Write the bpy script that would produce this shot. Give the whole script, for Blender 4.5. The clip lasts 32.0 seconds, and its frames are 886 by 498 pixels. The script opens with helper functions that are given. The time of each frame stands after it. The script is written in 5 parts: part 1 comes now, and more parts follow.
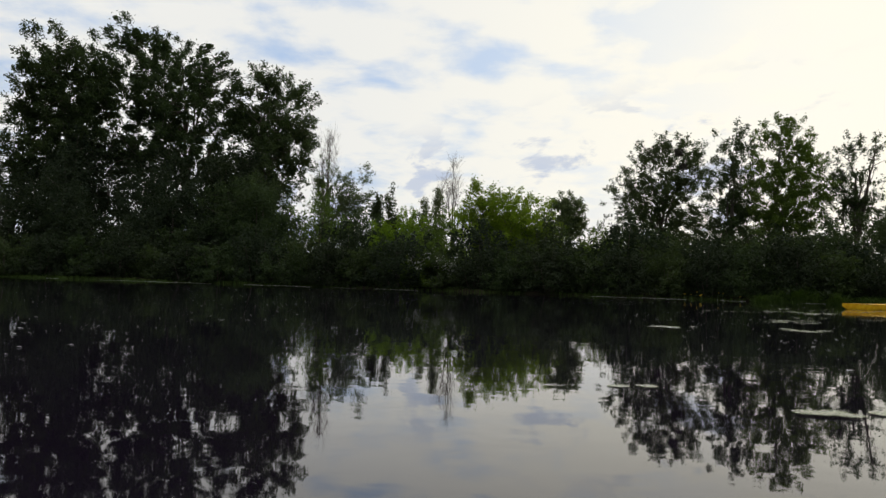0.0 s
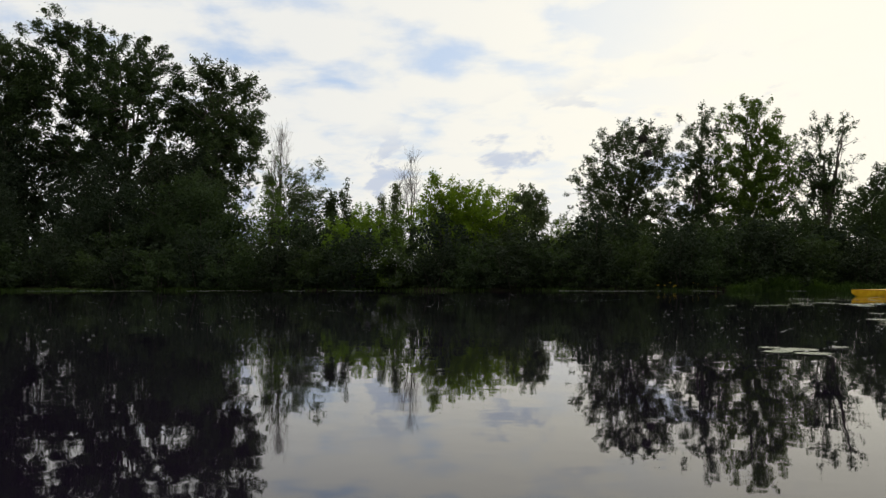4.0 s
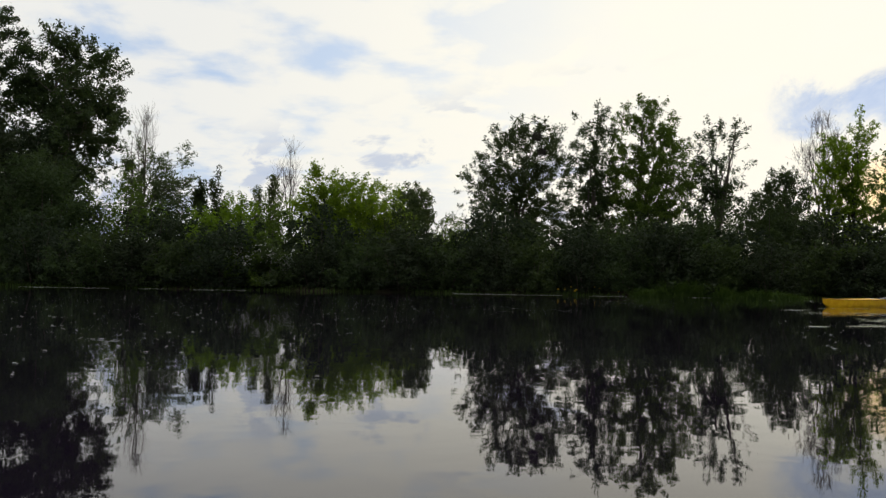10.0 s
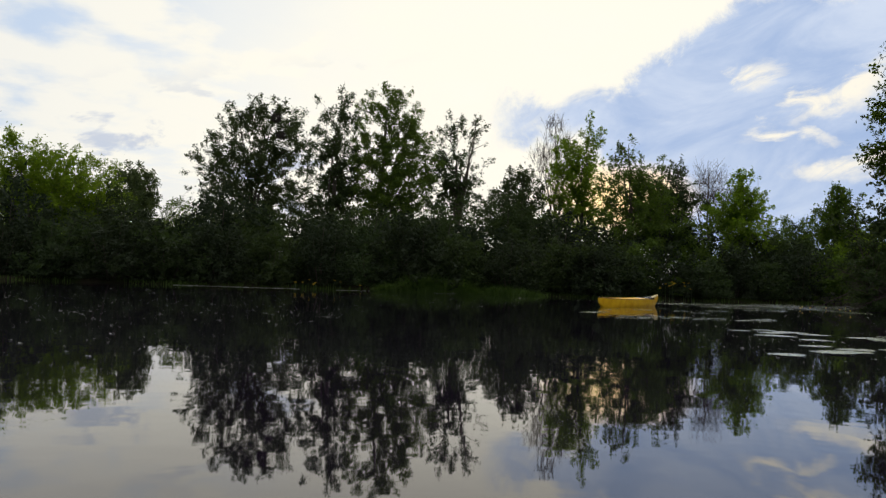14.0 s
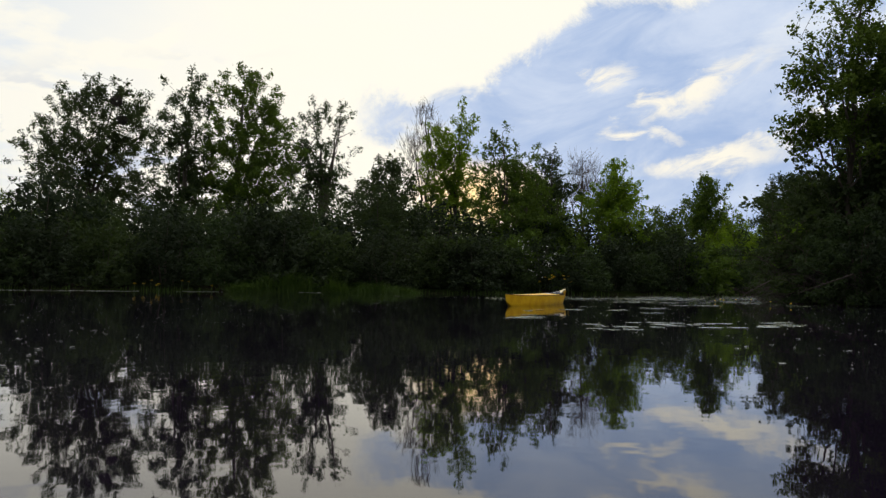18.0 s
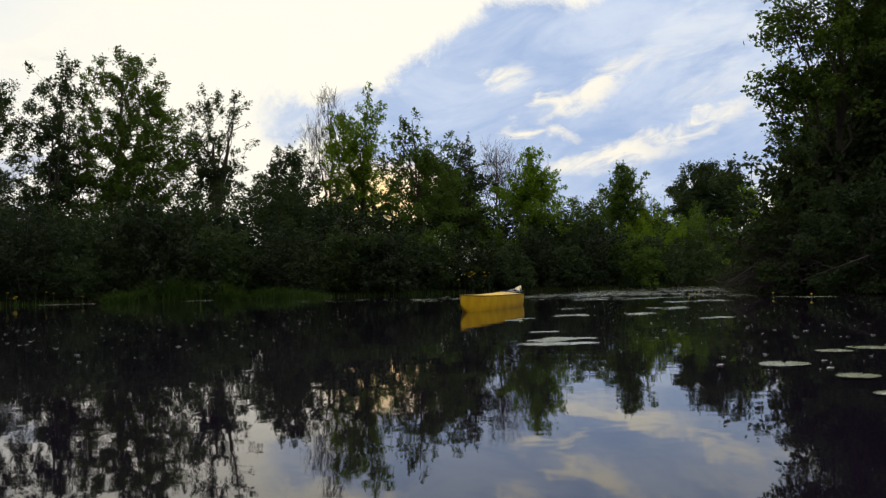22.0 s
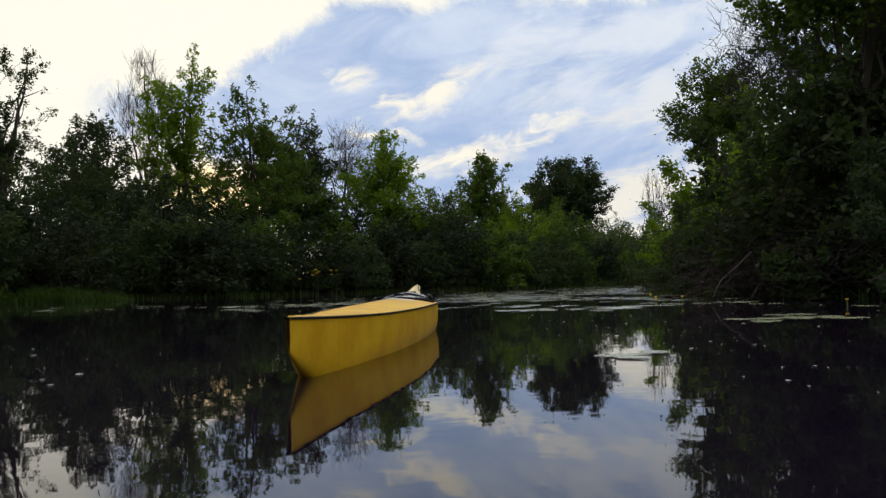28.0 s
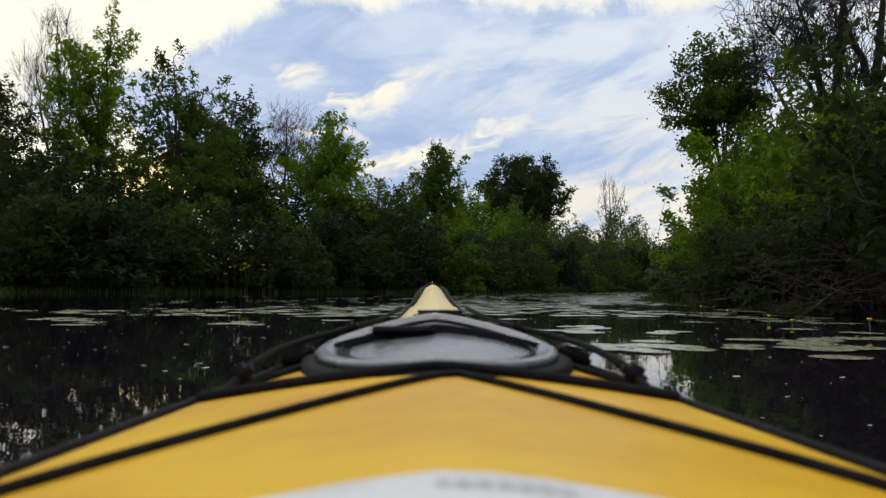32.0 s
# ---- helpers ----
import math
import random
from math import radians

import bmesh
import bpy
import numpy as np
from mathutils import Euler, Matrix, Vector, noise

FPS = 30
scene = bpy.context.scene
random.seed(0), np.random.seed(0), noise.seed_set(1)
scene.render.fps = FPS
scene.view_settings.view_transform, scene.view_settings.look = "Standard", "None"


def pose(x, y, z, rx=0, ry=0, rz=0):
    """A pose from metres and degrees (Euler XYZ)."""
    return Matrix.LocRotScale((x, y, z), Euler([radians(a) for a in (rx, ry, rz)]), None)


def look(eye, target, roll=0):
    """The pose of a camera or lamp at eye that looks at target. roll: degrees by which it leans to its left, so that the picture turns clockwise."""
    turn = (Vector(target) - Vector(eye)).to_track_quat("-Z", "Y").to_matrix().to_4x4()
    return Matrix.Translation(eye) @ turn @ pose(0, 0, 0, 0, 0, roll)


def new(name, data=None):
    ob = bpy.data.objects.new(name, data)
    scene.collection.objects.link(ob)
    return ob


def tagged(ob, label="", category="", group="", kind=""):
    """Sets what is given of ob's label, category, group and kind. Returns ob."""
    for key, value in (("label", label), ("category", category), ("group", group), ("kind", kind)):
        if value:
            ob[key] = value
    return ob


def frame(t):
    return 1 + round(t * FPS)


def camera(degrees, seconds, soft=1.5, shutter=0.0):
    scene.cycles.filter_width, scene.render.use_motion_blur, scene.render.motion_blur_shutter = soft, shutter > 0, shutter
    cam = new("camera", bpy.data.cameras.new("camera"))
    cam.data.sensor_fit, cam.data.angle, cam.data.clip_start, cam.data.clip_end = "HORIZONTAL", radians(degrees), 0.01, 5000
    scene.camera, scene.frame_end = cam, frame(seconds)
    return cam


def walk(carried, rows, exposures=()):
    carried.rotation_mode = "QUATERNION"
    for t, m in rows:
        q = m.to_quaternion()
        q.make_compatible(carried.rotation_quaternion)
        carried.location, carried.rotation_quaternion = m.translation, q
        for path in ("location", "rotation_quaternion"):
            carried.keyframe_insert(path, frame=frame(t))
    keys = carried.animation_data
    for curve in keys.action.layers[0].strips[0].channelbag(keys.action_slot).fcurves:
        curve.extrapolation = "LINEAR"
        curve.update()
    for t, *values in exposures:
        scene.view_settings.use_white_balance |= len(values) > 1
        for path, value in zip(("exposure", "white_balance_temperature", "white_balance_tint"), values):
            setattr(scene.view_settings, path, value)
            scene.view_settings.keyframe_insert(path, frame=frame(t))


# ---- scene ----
cam = camera(56.8, 32.0, 1.35)
cam.data.dof.use_dof, cam.data.dof.focus_distance, cam.data.dof.aperture_fstop = True, 40.0, 7.0
EYE = 0.32
PATH = [
    (0, 0.000, 0.000, 4.80, 2.66, 1.87),
    (0.5, 0.018, 0.508, 6.55, 2.60, -0.05),
    (1, 0.029, 1.018, 7.80, 2.63, 2.58),
    (1.5, 0.032, 1.532, 7.68, 2.56, -0.70),
    (2, 0.026, 2.055, 6.17, 2.52, -1.14),
    (2.5, 0.013, 2.580, 4.47, 2.49, -1.43),
    (3, -0.006, 3.101, 3.51, 2.57, -0.76),
    (3.5, -0.028, 3.607, 2.66, 2.62, 0.02),
    (5.5, -0.135, 5.556, 0.33, 2.56, -1.30),
    (6, -0.164, 6.040, -0.01, 2.55, -1.21),
    (6.5, -0.196, 6.522, -0.19, 2.55, -1.46),
    (7, -0.230, 6.999, -0.37, 2.55, -2.18),
    (7.5, -0.268, 7.471, -0.44, 2.58, -1.15),
    (8, -0.309, 7.940, -0.41, 2.62, 0.34),
    (8.5, -0.354, 8.410, -0.23, 2.63, 0.83),
    (9, -0.401, 8.892, -0.66, 2.75, 4.51),
    (9.5, -0.444, 9.393, -2.74, 2.72, 1.40),
    (10, -0.480, 9.916, -6.33, 2.76, 0.92),
    (10.5, -0.496, 10.452, -9.38, 2.69, 2.00),
    (11, -0.471, 10.982, -11.43, 2.72, 2.98),
    (11.5, -0.401, 11.511, -12.91, 2.79, 3.96),
    (12, -0.303, 12.045, -15.21, 2.84, 4.34),
    (12.5, -0.123, 12.523, -18.49, 2.85, 1.91),
    (13, 0.017, 13.057, -22.14, 2.85, 1.20),
    (13.5, 0.167, 13.585, -24.33, 2.76, 2.31),
    (15.5, 0.901, 15.625, -26.22, 2.68, 0.33),
    (16, 1.140, 16.124, -27.40, 2.74, 0.59),
    (16.5, 1.421, 16.625, -29.69, 2.76, -1.13),
    (17, 1.717, 17.143, -32.10, 2.78, 0.60),
    (17.5, 2.021, 17.664, -33.58, 2.72, 0.42),
    (18, 2.313, 18.196, -34.12, 2.73, 0.63),
    (18.5, 2.602, 18.720, -33.73, 2.74, -0.54),
    (19, 2.902, 19.223, -33.86, 2.77, 0.84),
    (19.5, 3.219, 19.706, -34.98, 2.80, 0.48),
    (20, 3.536, 20.196, -37.51, 2.83, -0.28),
    (20.5, 3.859, 20.673, -39.91, 2.81, -0.28),
    (21, 4.165, 21.157, -41.42, 2.70, -0.47),
    (21.5, 4.444, 21.651, -41.78, 2.68, -1.82),
    (22, 4.706, 22.175, -40.76, 2.72, -1.38),
    (22.5, 5.021, 22.648, -40.17, 2.69, -1.42),
    (23, 5.357, 23.106, -40.34, 2.63, -1.92),
    (23.5, 5.671, 23.581, -41.78, 2.71, -3.03),
    (24, 5.976, 24.090, -44.35, 2.79, -1.36),
    (24.5, 6.356, 24.566, -45.99, 2.70, 0.04),
    (26.5, 8.307, 26.353, -46.29, 2.65, -0.26),
    (27, 8.808, 26.823, -47.95, 2.69, -1.02),
    (27.5, 9.294, 27.305, -50.17, 2.71, -0.54),
    (28, 9.802, 27.788, -51.68, 2.55, -1.19),
    (28.5, 10.300, 28.275, -51.92, 2.67, 0.47),
    (29, 10.766, 28.804, -51.40, 2.63, 0.41),
    (29.5, 11.224, 29.317, -51.71, 2.61, 0.46),
    (30, 11.726, 29.803, -52.95, 2.64, -0.03),
    (30.5, 12.231, 30.246, -55.16, 2.66, -0.83),
    (31, 12.736, 30.670, -56.75, 2.50, -2.53),
    (31.5, 13.248, 31.070, -56.94, 2.58, -1.04),
    (32, 13.809, 31.452, -55.66, 2.65, 0.50),
]
walk(cam, [(t, pose(x, y, EYE, 0, 0, yaw) @ pose(0, 0, 0, 90 + pitch, 0, 0) @ pose(0, 0, 0, 0, 0, roll)) for t, x, y, yaw, pitch, roll in PATH])

# ---- light: low sun behind broken cloud ----
SUN_AZ, SUN_EL = 37.0, 2.5          # degrees clockwise from +y, degrees up
sun_way = Vector((math.sin(radians(SUN_AZ)) * math.cos(radians(SUN_EL)), math.cos(radians(SUN_AZ)) * math.cos(radians(SUN_EL)), math.sin(radians(SUN_EL))))
sun = new("sun", bpy.data.lights.new("sun", "SUN"))
sun.data.energy, sun.data.angle, sun.data.color = 0.6, radians(1.5), (1.0, 0.78, 0.48)
sun.matrix_world = look(sun_way * 300, (0, 0, 0))


class Net:
    """A small writer of node trees."""

    def __init__(self, tree):
        self.tree = tree
        tree.nodes.clear()

    def node(self, kind, **given):
        n = self.tree.nodes.new(kind)
        for key, value in given.items():
            if key == "operation":
                n.operation = value
            elif key == "blend":
                n.blend_type = value
            elif key == "dtype":
                n.data_type = value
        return n

    def link(self, a, b):
        self.tree.links.new(a, b)

    def put(self, socket, value):
        if isinstance(value, (int, float, tuple, list)):
            socket.default_value = value
        else:
            self.link(value, socket)

    def math(self, op, a, b=0.0, clamp=False):
        n = self.node("ShaderNodeMath", operation=op)
        n.use_clamp = clamp
        self.put(n.inputs[0], a)
        self.put(n.inputs[1], b)
        return n.outputs[0]

    def dot(self, a, way):
        n = self.node("ShaderNodeVectorMath", operation="DOT_PRODUCT")
        self.put(n.inputs[0], a)
        n.inputs[1].default_value = way
        return n.outputs["Value"]

    def step(self, value, lo, hi, a=0.0, b=1.0):
        n = self.node("ShaderNodeMapRange")
        n.interpolation_type = "SMOOTHSTEP"
        self.put(n.inputs["Value"], value)
        for k, v in zip(("From Min", "From Max", "To Min", "To Max"), (lo, hi, a, b)):
            self.put(n.inputs[k], v)
        return n.outputs["Result"]

    def mix(self, fac, a, b, blend="MIX"):
        n = self.node("ShaderNodeMix", dtype="RGBA", blend=blend)
        self.put(n.inputs[0], fac)
        self.put(n.inputs[6], a)
        self.put(n.inputs[7], b)
        return n.outputs[2]

    def join(self, x, y, z=0.0):
        n = self.node("ShaderNodeCombineXYZ")
        for s, v in zip(n.inputs, (x, y, z)):
            self.put(s, v)
        return n.outputs[0]

    def noise(self, vector, scale, detail=4.0, rough=0.55, warp=0.0):
        n = self.node("ShaderNodeTexNoise")
        if vector is not None:
            self.put(n.inputs["Vector"], vector)
        for k, v in (("Scale", scale), ("Detail", detail), ("Roughness", rough), ("Distortion", warp)):
            n.inputs[k].default_value = v
        return n.outputs["Fac"]


def make_sky():
    world = bpy.data.worlds.new("sky")
    world.use_nodes = True
    scene.world = world
    w = Net(world.node_tree)
    way = w.node("ShaderNodeTexCoord").outputs["Generated"]
    sky = w.node("ShaderNodeTexSky")
    sky.sky_type, sky.sun_disc = "NISHITA", False
    sky.sun_elevation, sky.sun_rotation = radians(SUN_EL), radians(SUN_AZ)
    sky.air_density, sky.dust_density, sky.ozone_density = 1.0, 2.0, 1.5
    blue = w.mix(1.0, sky.outputs[0], (0.07, 0.075, 0.085, 1), "MULTIPLY")
    up = w.dot(way, (0, 0, 1))
    s = math.sqrt(0.5)
    ahead = w.math("MAXIMUM", w.dot(way, (s, s, 0)), 0.02)
    u = w.math("DIVIDE", w.dot(way, (s, -s, 0)), ahead)
    v = w.math("DIVIDE", up, ahead)
    front = w.step(w.dot(way, (s, s, 0)), 0.1, 0.45)
    # clouds lie on a ceiling, so they flatten towards the horizon
    high = w.math("ADD", w.math("MAXIMUM", up, 0.0), 0.16)
    plane = w.join(w.math("DIVIDE", w.dot(way, (1, 0, 0)), high), w.math("DIVIDE", w.dot(way, (0, 1, 0)), high))
    big = w.noise(plane, 1.0, 5.0, 0.5, 0.2)
    small = w.noise(plane, 3.8, 6.0, 0.55, 0.15)
    # bright hazy cloud round the hidden sun, broken blue sky away from it
    rift = Vector((math.sin(radians(SUN_AZ)), math.cos(radians(SUN_AZ)), math.tan(radians(8.1)))).normalized()
    near = w.dot(way, tuple(rift))
    glow = w.step(near, 0.62, 0.97)
    cover = w.step(w.math("ADD", w.math("MULTIPLY", big, 0.62), w.math("MULTIPLY", small, 0.53)), 0.42, 0.60)
    cover = w.math("MAXIMUM", cover, w.math("ADD", w.step(near, 0.74, 0.98), w.math("MULTIPLY", w.math("SUBTRACT", small, 0.5), 0.5), True))
    low = w.step(up, 0.03, 0.20, 0.8, 0.0)
    cover = w.math("MAXIMUM", cover, w.math("MULTIPLY", low, w.step(small, 0.30, 0.55)))
    bright = w.mix(glow, (0.86, 0.86, 0.83, 1), (1.03, 0.99, 0.865, 1))
    base = w.mix(1.0, blue, w.mix(glow, (0.38, 0.49, 0.69, 1), (0.60, 0.67, 0.76, 1)), "ADD")
    out = w.mix(cover, base, bright)
    # small grey-blue cloudlets low over the northern trees
    flat = w.noise(w.join(w.math("MULTIPLY", u, 3.0), w.math("MULTIPLY", v, 9.0)), 2.3, 5.0, 0.55, 0.3)
    lets = w.math("MULTIPLY", w.math("MULTIPLY", w.step(flat, 0.54, 0.64), w.step(v, 0.34, 0.22)), w.step(u, -0.35, -0.6))
    out = w.mix(w.math("MULTIPLY", lets, 0.75), out, (0.50, 0.57, 0.72, 1))
    # the blue-grey cloud bank with its slanting upper edge
    ragged = w.math("MULTIPLY", w.math("SUBTRACT", w.noise(w.join(u, v), 8.5, 8.0, 0.70, 0.3), 0.5), 0.125)
    curve = w.math("ADD", w.math("ADD", w.step(u, -0.17, 0.01, 0.0, 0.088), 0.262), w.math("MULTIPLY", u, 0.06))
    under = w.step(w.math("SUBTRACT", w.math("ADD", curve, ragged), v), -0.008, 0.020)
    inside = w.step(w.math("ADD", u, ragged), -0.31, -0.24)
    floor_edge = w.step(u, -0.20, -0.07, 0.19, -0.05)
    lower = w.step(w.math("SUBTRACT", w.math("ADD", v, ragged), floor_edge), -0.01, 0.03)
    bank = w.math("MULTIPLY", w.math("MULTIPLY", w.math("MULTIPLY", under, inside), lower), front)
    across = w.math("ADD", w.math("MULTIPLY", u, 0.96), w.math("MULTIPLY", v, 0.28))
    rise = w.math("SUBTRACT", w.math("MULTIPLY", v, 0.96), w.math("MULTIPLY", u, 0.28))
    streak = w.noise(w.join(across, w.math("MULTIPLY", rise, 3.2)), 4.5, 7.0, 0.6, 0.6)
    soft = w.noise(w.join(across, w.math("MULTIPLY", rise, 2.0)), 6.0, 6.0, 0.6, 0.5)
    grey = w.mix(w.step(soft, 0.30, 0.70), (0.38, 0.505, 0.755, 1), (0.65, 0.735, 0.89, 1))
    fade = w.step(u, 0.08, 0.55, 0.0, 0.22)
    gaps = w.step(w.math("ADD", streak, fade), 0.56, 0.76)
    grey = w.mix(w.math("MULTIPLY", gaps, 0.85), grey, w.mix(w.step(v, 0.12, 0.30), (0.96, 0.90, 0.76, 1), (0.78, 0.83, 0.90, 1)))

    wisp = w.noise(w.join(across, w.math("MULTIPLY", rise, 2.4)), 17.0, 6.0, 0.62, 0.8)
    jag_u = w.math("MULTIPLY", w.math("SUBTRACT", wisp, 0.5), 0.10)
    jag_v = w.math("MULTIPLY", w.math("SUBTRACT", w.noise(w.join(u, v), 14.0, 6.0, 0.62, 0.5), 0.5), 0.055)

    def tear(cu, cv, half, thin, slope):
        """A bright rent in the bank."""
        du, dv = w.math("ADD", w.math("SUBTRACT", u, cu), jag_u), w.math("ADD", w.math("SUBTRACT", v, cv), jag_v)
        dv = w.math("SUBTRACT", dv, w.math("MULTIPLY", du, slope))
        q = w.math("ADD", w.math("POWER", w.math("ABSOLUTE", w.math("DIVIDE", du, half)), 2.0), w.math("POWER", w.math("ABSOLUTE", w.math("DIVIDE", dv, thin)), 2.0))
        return w.math("MULTIPLY", w.step(q, 1.6, 0.0), w.step(wisp, 0.30, 0.62))

    rents = tear(0.10, 0.232, 0.095, 0.020, 0.42)
    for rent in ((0.01, 0.257, 0.028, 0.018, 0.0), (0.135, 0.153, 0.085, 0.017, 0.15), (0.05, 0.185, 0.05, 0.008, -0.1), (0.24, 0.19, 0.07, 0.014, 0.3)):
        rents = w.math("MAXIMUM", rents, tear(*rent))
    grey = w.mix(rents, grey, (1.02, 0.96, 0.82, 1))
    out = w.mix(bank, out, grey)
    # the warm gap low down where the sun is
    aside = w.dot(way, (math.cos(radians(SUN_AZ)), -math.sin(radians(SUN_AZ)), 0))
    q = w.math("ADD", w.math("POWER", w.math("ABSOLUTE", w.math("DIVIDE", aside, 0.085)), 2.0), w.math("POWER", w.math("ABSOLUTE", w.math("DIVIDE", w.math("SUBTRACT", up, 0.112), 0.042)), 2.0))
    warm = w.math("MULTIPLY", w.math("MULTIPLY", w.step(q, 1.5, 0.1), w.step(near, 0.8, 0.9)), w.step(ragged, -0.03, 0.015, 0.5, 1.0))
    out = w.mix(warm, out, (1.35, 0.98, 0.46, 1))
    # behind the camera the overcast evening sky goes on
    back = w.step(w.dot(way, (s, s, 0)), 0.25, -0.55)
    out = w.mix(w.math("MULTIPLY", back, 0.8), out, w.mix(big, (0.040, 0.043, 0.088, 1), (0.066, 0.068, 0.115, 1)))
    # an overcast sky is brightest overhead
    out = w.mix(w.step(up, 0.36, 0.85), out, (1.10, 1.10, 1.08, 1))
    bg = w.node("ShaderNodeBackground")
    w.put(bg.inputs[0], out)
    bg.inputs[1].default_value = 1.0
    w.link(bg.outputs[0], w.node("ShaderNodeOutputWorld").inputs[0])


make_sky()


# ---- materials ----
def material(name):
    m = bpy.data.materials.new(name)
    m.use_nodes = True
    return m, Net(m.node_tree)


def finish(w, shader, bump=None, strength=0.3, distance=0.02):
    if bump is not None:
        b = w.node("ShaderNodeBump")
        b.inputs["Strength"].default_value, b.inputs["Distance"].default_value = strength, distance
        w.put(b.inputs["Height"], bump)
        w.link(b.outputs[0], shader.inputs["Normal"])
    w.link(shader.outputs[0], w.node("ShaderNodeOutputMaterial").inputs[0])


def principled(w, colour, rough, metal=0.0, specular=0.5):
    p = w.node("ShaderNodeBsdfPrincipled")
    w.put(p.inputs["Base Color"], colour)
    w.put(p.inputs["Roughness"], rough)
    p.inputs["Metallic"].default_value = metal
    p.inputs["Specular IOR Level"].default_value = specular
    return p


def leaf_material(name, dark, light, through_colour, part=0.35):
    m, w = material(name)
    island = w.node("ShaderNodeNewGeometry").outputs["Random Per Island"]
    whole = w.node("ShaderNodeObjectInfo").outputs["Random"]
    where = w.node("ShaderNodeTexCoord").outputs["Object"]
    patch = w.noise(where, 0.6, 3.0)
    fac = w.math("ADD", w.math("MULTIPLY", island, 0.55), w.math("MULTIPLY", patch, 0.45))
    colour = w.mix(fac, dark, light)
    colour = w.mix(w.math("MULTIPLY", whole, 0.35), colour, w.mix(1.0, colour, (1.25, 1.05, 0.75, 1), "MULTIPLY"))
    p = principled(w, colour, 0.7, 0.0, 0.12)
    t = w.node("ShaderNodeBsdfTranslucent")
    w.put(t.inputs[0], w.mix(1.0, colour, through_colour, "MULTIPLY"))
    mix = w.node("ShaderNodeMixShader")
    mix.inputs[0].default_value = part
    w.link(p.outputs[0], mix.inputs[1])
    w.link(t.outputs[0], mix.inputs[2])
    w.link(mix.outputs[0], w.node("ShaderNodeOutputMaterial").inputs[0])
    return m


LEAF_DARK = leaf_material("leaf_dark", (0.021, 0.034, 0.017, 1), (0.052, 0.077, 0.033, 1), (1.6, 1.7, 0.8, 1))
LEAF_GREEN = leaf_material("leaf_green", (0.036, 0.064, 0.014, 1), (0.094, 0.145, 0.027, 1), (1.7, 1.8, 0.65, 1))
# fresh yellow-green leaves, colour raised further to carry light falling on them
LEAF_BRIGHT = leaf_material("leaf_bright", (0.064, 0.112, 0.014, 1), (0.150, 0.215, 0.028, 1), (1.7, 1.9, 0.55, 1), 0.48)
# understory and low shore leaves: their shade is put into the leaf colour
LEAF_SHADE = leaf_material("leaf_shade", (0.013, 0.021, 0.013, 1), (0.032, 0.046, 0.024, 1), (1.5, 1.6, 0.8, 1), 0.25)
LEAF_GREY = leaf_material("leaf_grey", (0.05, 0.075, 0.035, 1), (0.11, 0.14, 0.065, 1), (1.3, 1.4, 0.8, 1))
REED = leaf_material("reed_blade", (0.032, 0.064, 0.014, 1), (0.070, 0.118, 0.028, 1), (1.5, 1.6, 0.7, 1), 0.25)


def bark_material(name, a, b):
    m, w = material(name)
    where = w.node("ShaderNodeTexCoord").outputs["Object"]
    st = w.node("ShaderNodeMapping")
    st.inputs["Scale"].default_value = (1, 1, 0.2)
    w.link(where, st.inputs[0])
    grain = w.noise(st.outputs[0], 14.0, 5.0, 0.65)
    stain = w.noise(where, 1.2, 3.0)
    colour = w.mix(w.math("MULTIPLY", w.math("ADD", grain, stain), 0.5), a, b)
    finish(w, principled(w, colour, 0.9, 0.0, 0.2), grain, 0.6, 0.03)
    return m


BARK = bark_material("bark", (0.035, 0.028, 0.022, 1), (0.12, 0.10, 0.08, 1))
BARK_DARK = bark_material("dark_bark", (0.014, 0.012, 0.012, 1), (0.05, 0.043, 0.042, 1))
BARK_DEAD = bark_material("dead_wood", (0.034, 0.026, 0.025, 1), (0.10, 0.076, 0.072, 1))


def make_water():
    m, w = material("lake_water")
    where = w.node("ShaderNodeTexCoord").outputs["Object"]
    fine = w.noise(where, 2.2, 3.0, 0.5, 0.3)
    wide = w.noise(where, 0.35, 2.0, 0.5, 0.2)
    ripple = w.noise(where, 8.0, 2.0, 0.5, 0.6)
    h = w.math("ADD", w.math("ADD", w.math("MULTIPLY", fine, 0.35), w.math("MULTIPLY", ripple, 0.06)), w.math("MULTIPLY", wide, 1.0))
    # dark water colour with the lens veil's purple haze mixed in
    veiled_murk = w.mix(wide, (0.006, 0.0038, 0.009, 1), (0.010, 0.0065, 0.014, 1))
    p = principled(w, veiled_murk, 0.015, 0.0, 0.5)
    p.inputs["IOR"].default_value = 1.33
    finish(w, p, h, 0.07, 0.05)
    return m


def make_ground():
    m, w = material("bank_soil")
    where = w.node("ShaderNodeTexCoord").outputs["Object"]
    a = w.noise(where, 0.25, 4.0)
    b = w.noise(where, 6.0, 5.0, 0.65)
    grass = w.mix(b, (0.010, 0.016, 0.005, 1), (0.030, 0.042, 0.012, 1))
    earth = w.mix(b, (0.012, 0.010, 0.008, 1), (0.036, 0.029, 0.021, 1))
    finish(w, principled(w, w.mix(w.step(a, 0.42, 0.6), grass, earth), 1.0, 0.0, 0.0), b, 0.7, 0.06)
    return m


WATER, SOIL = make_water(), make_ground()


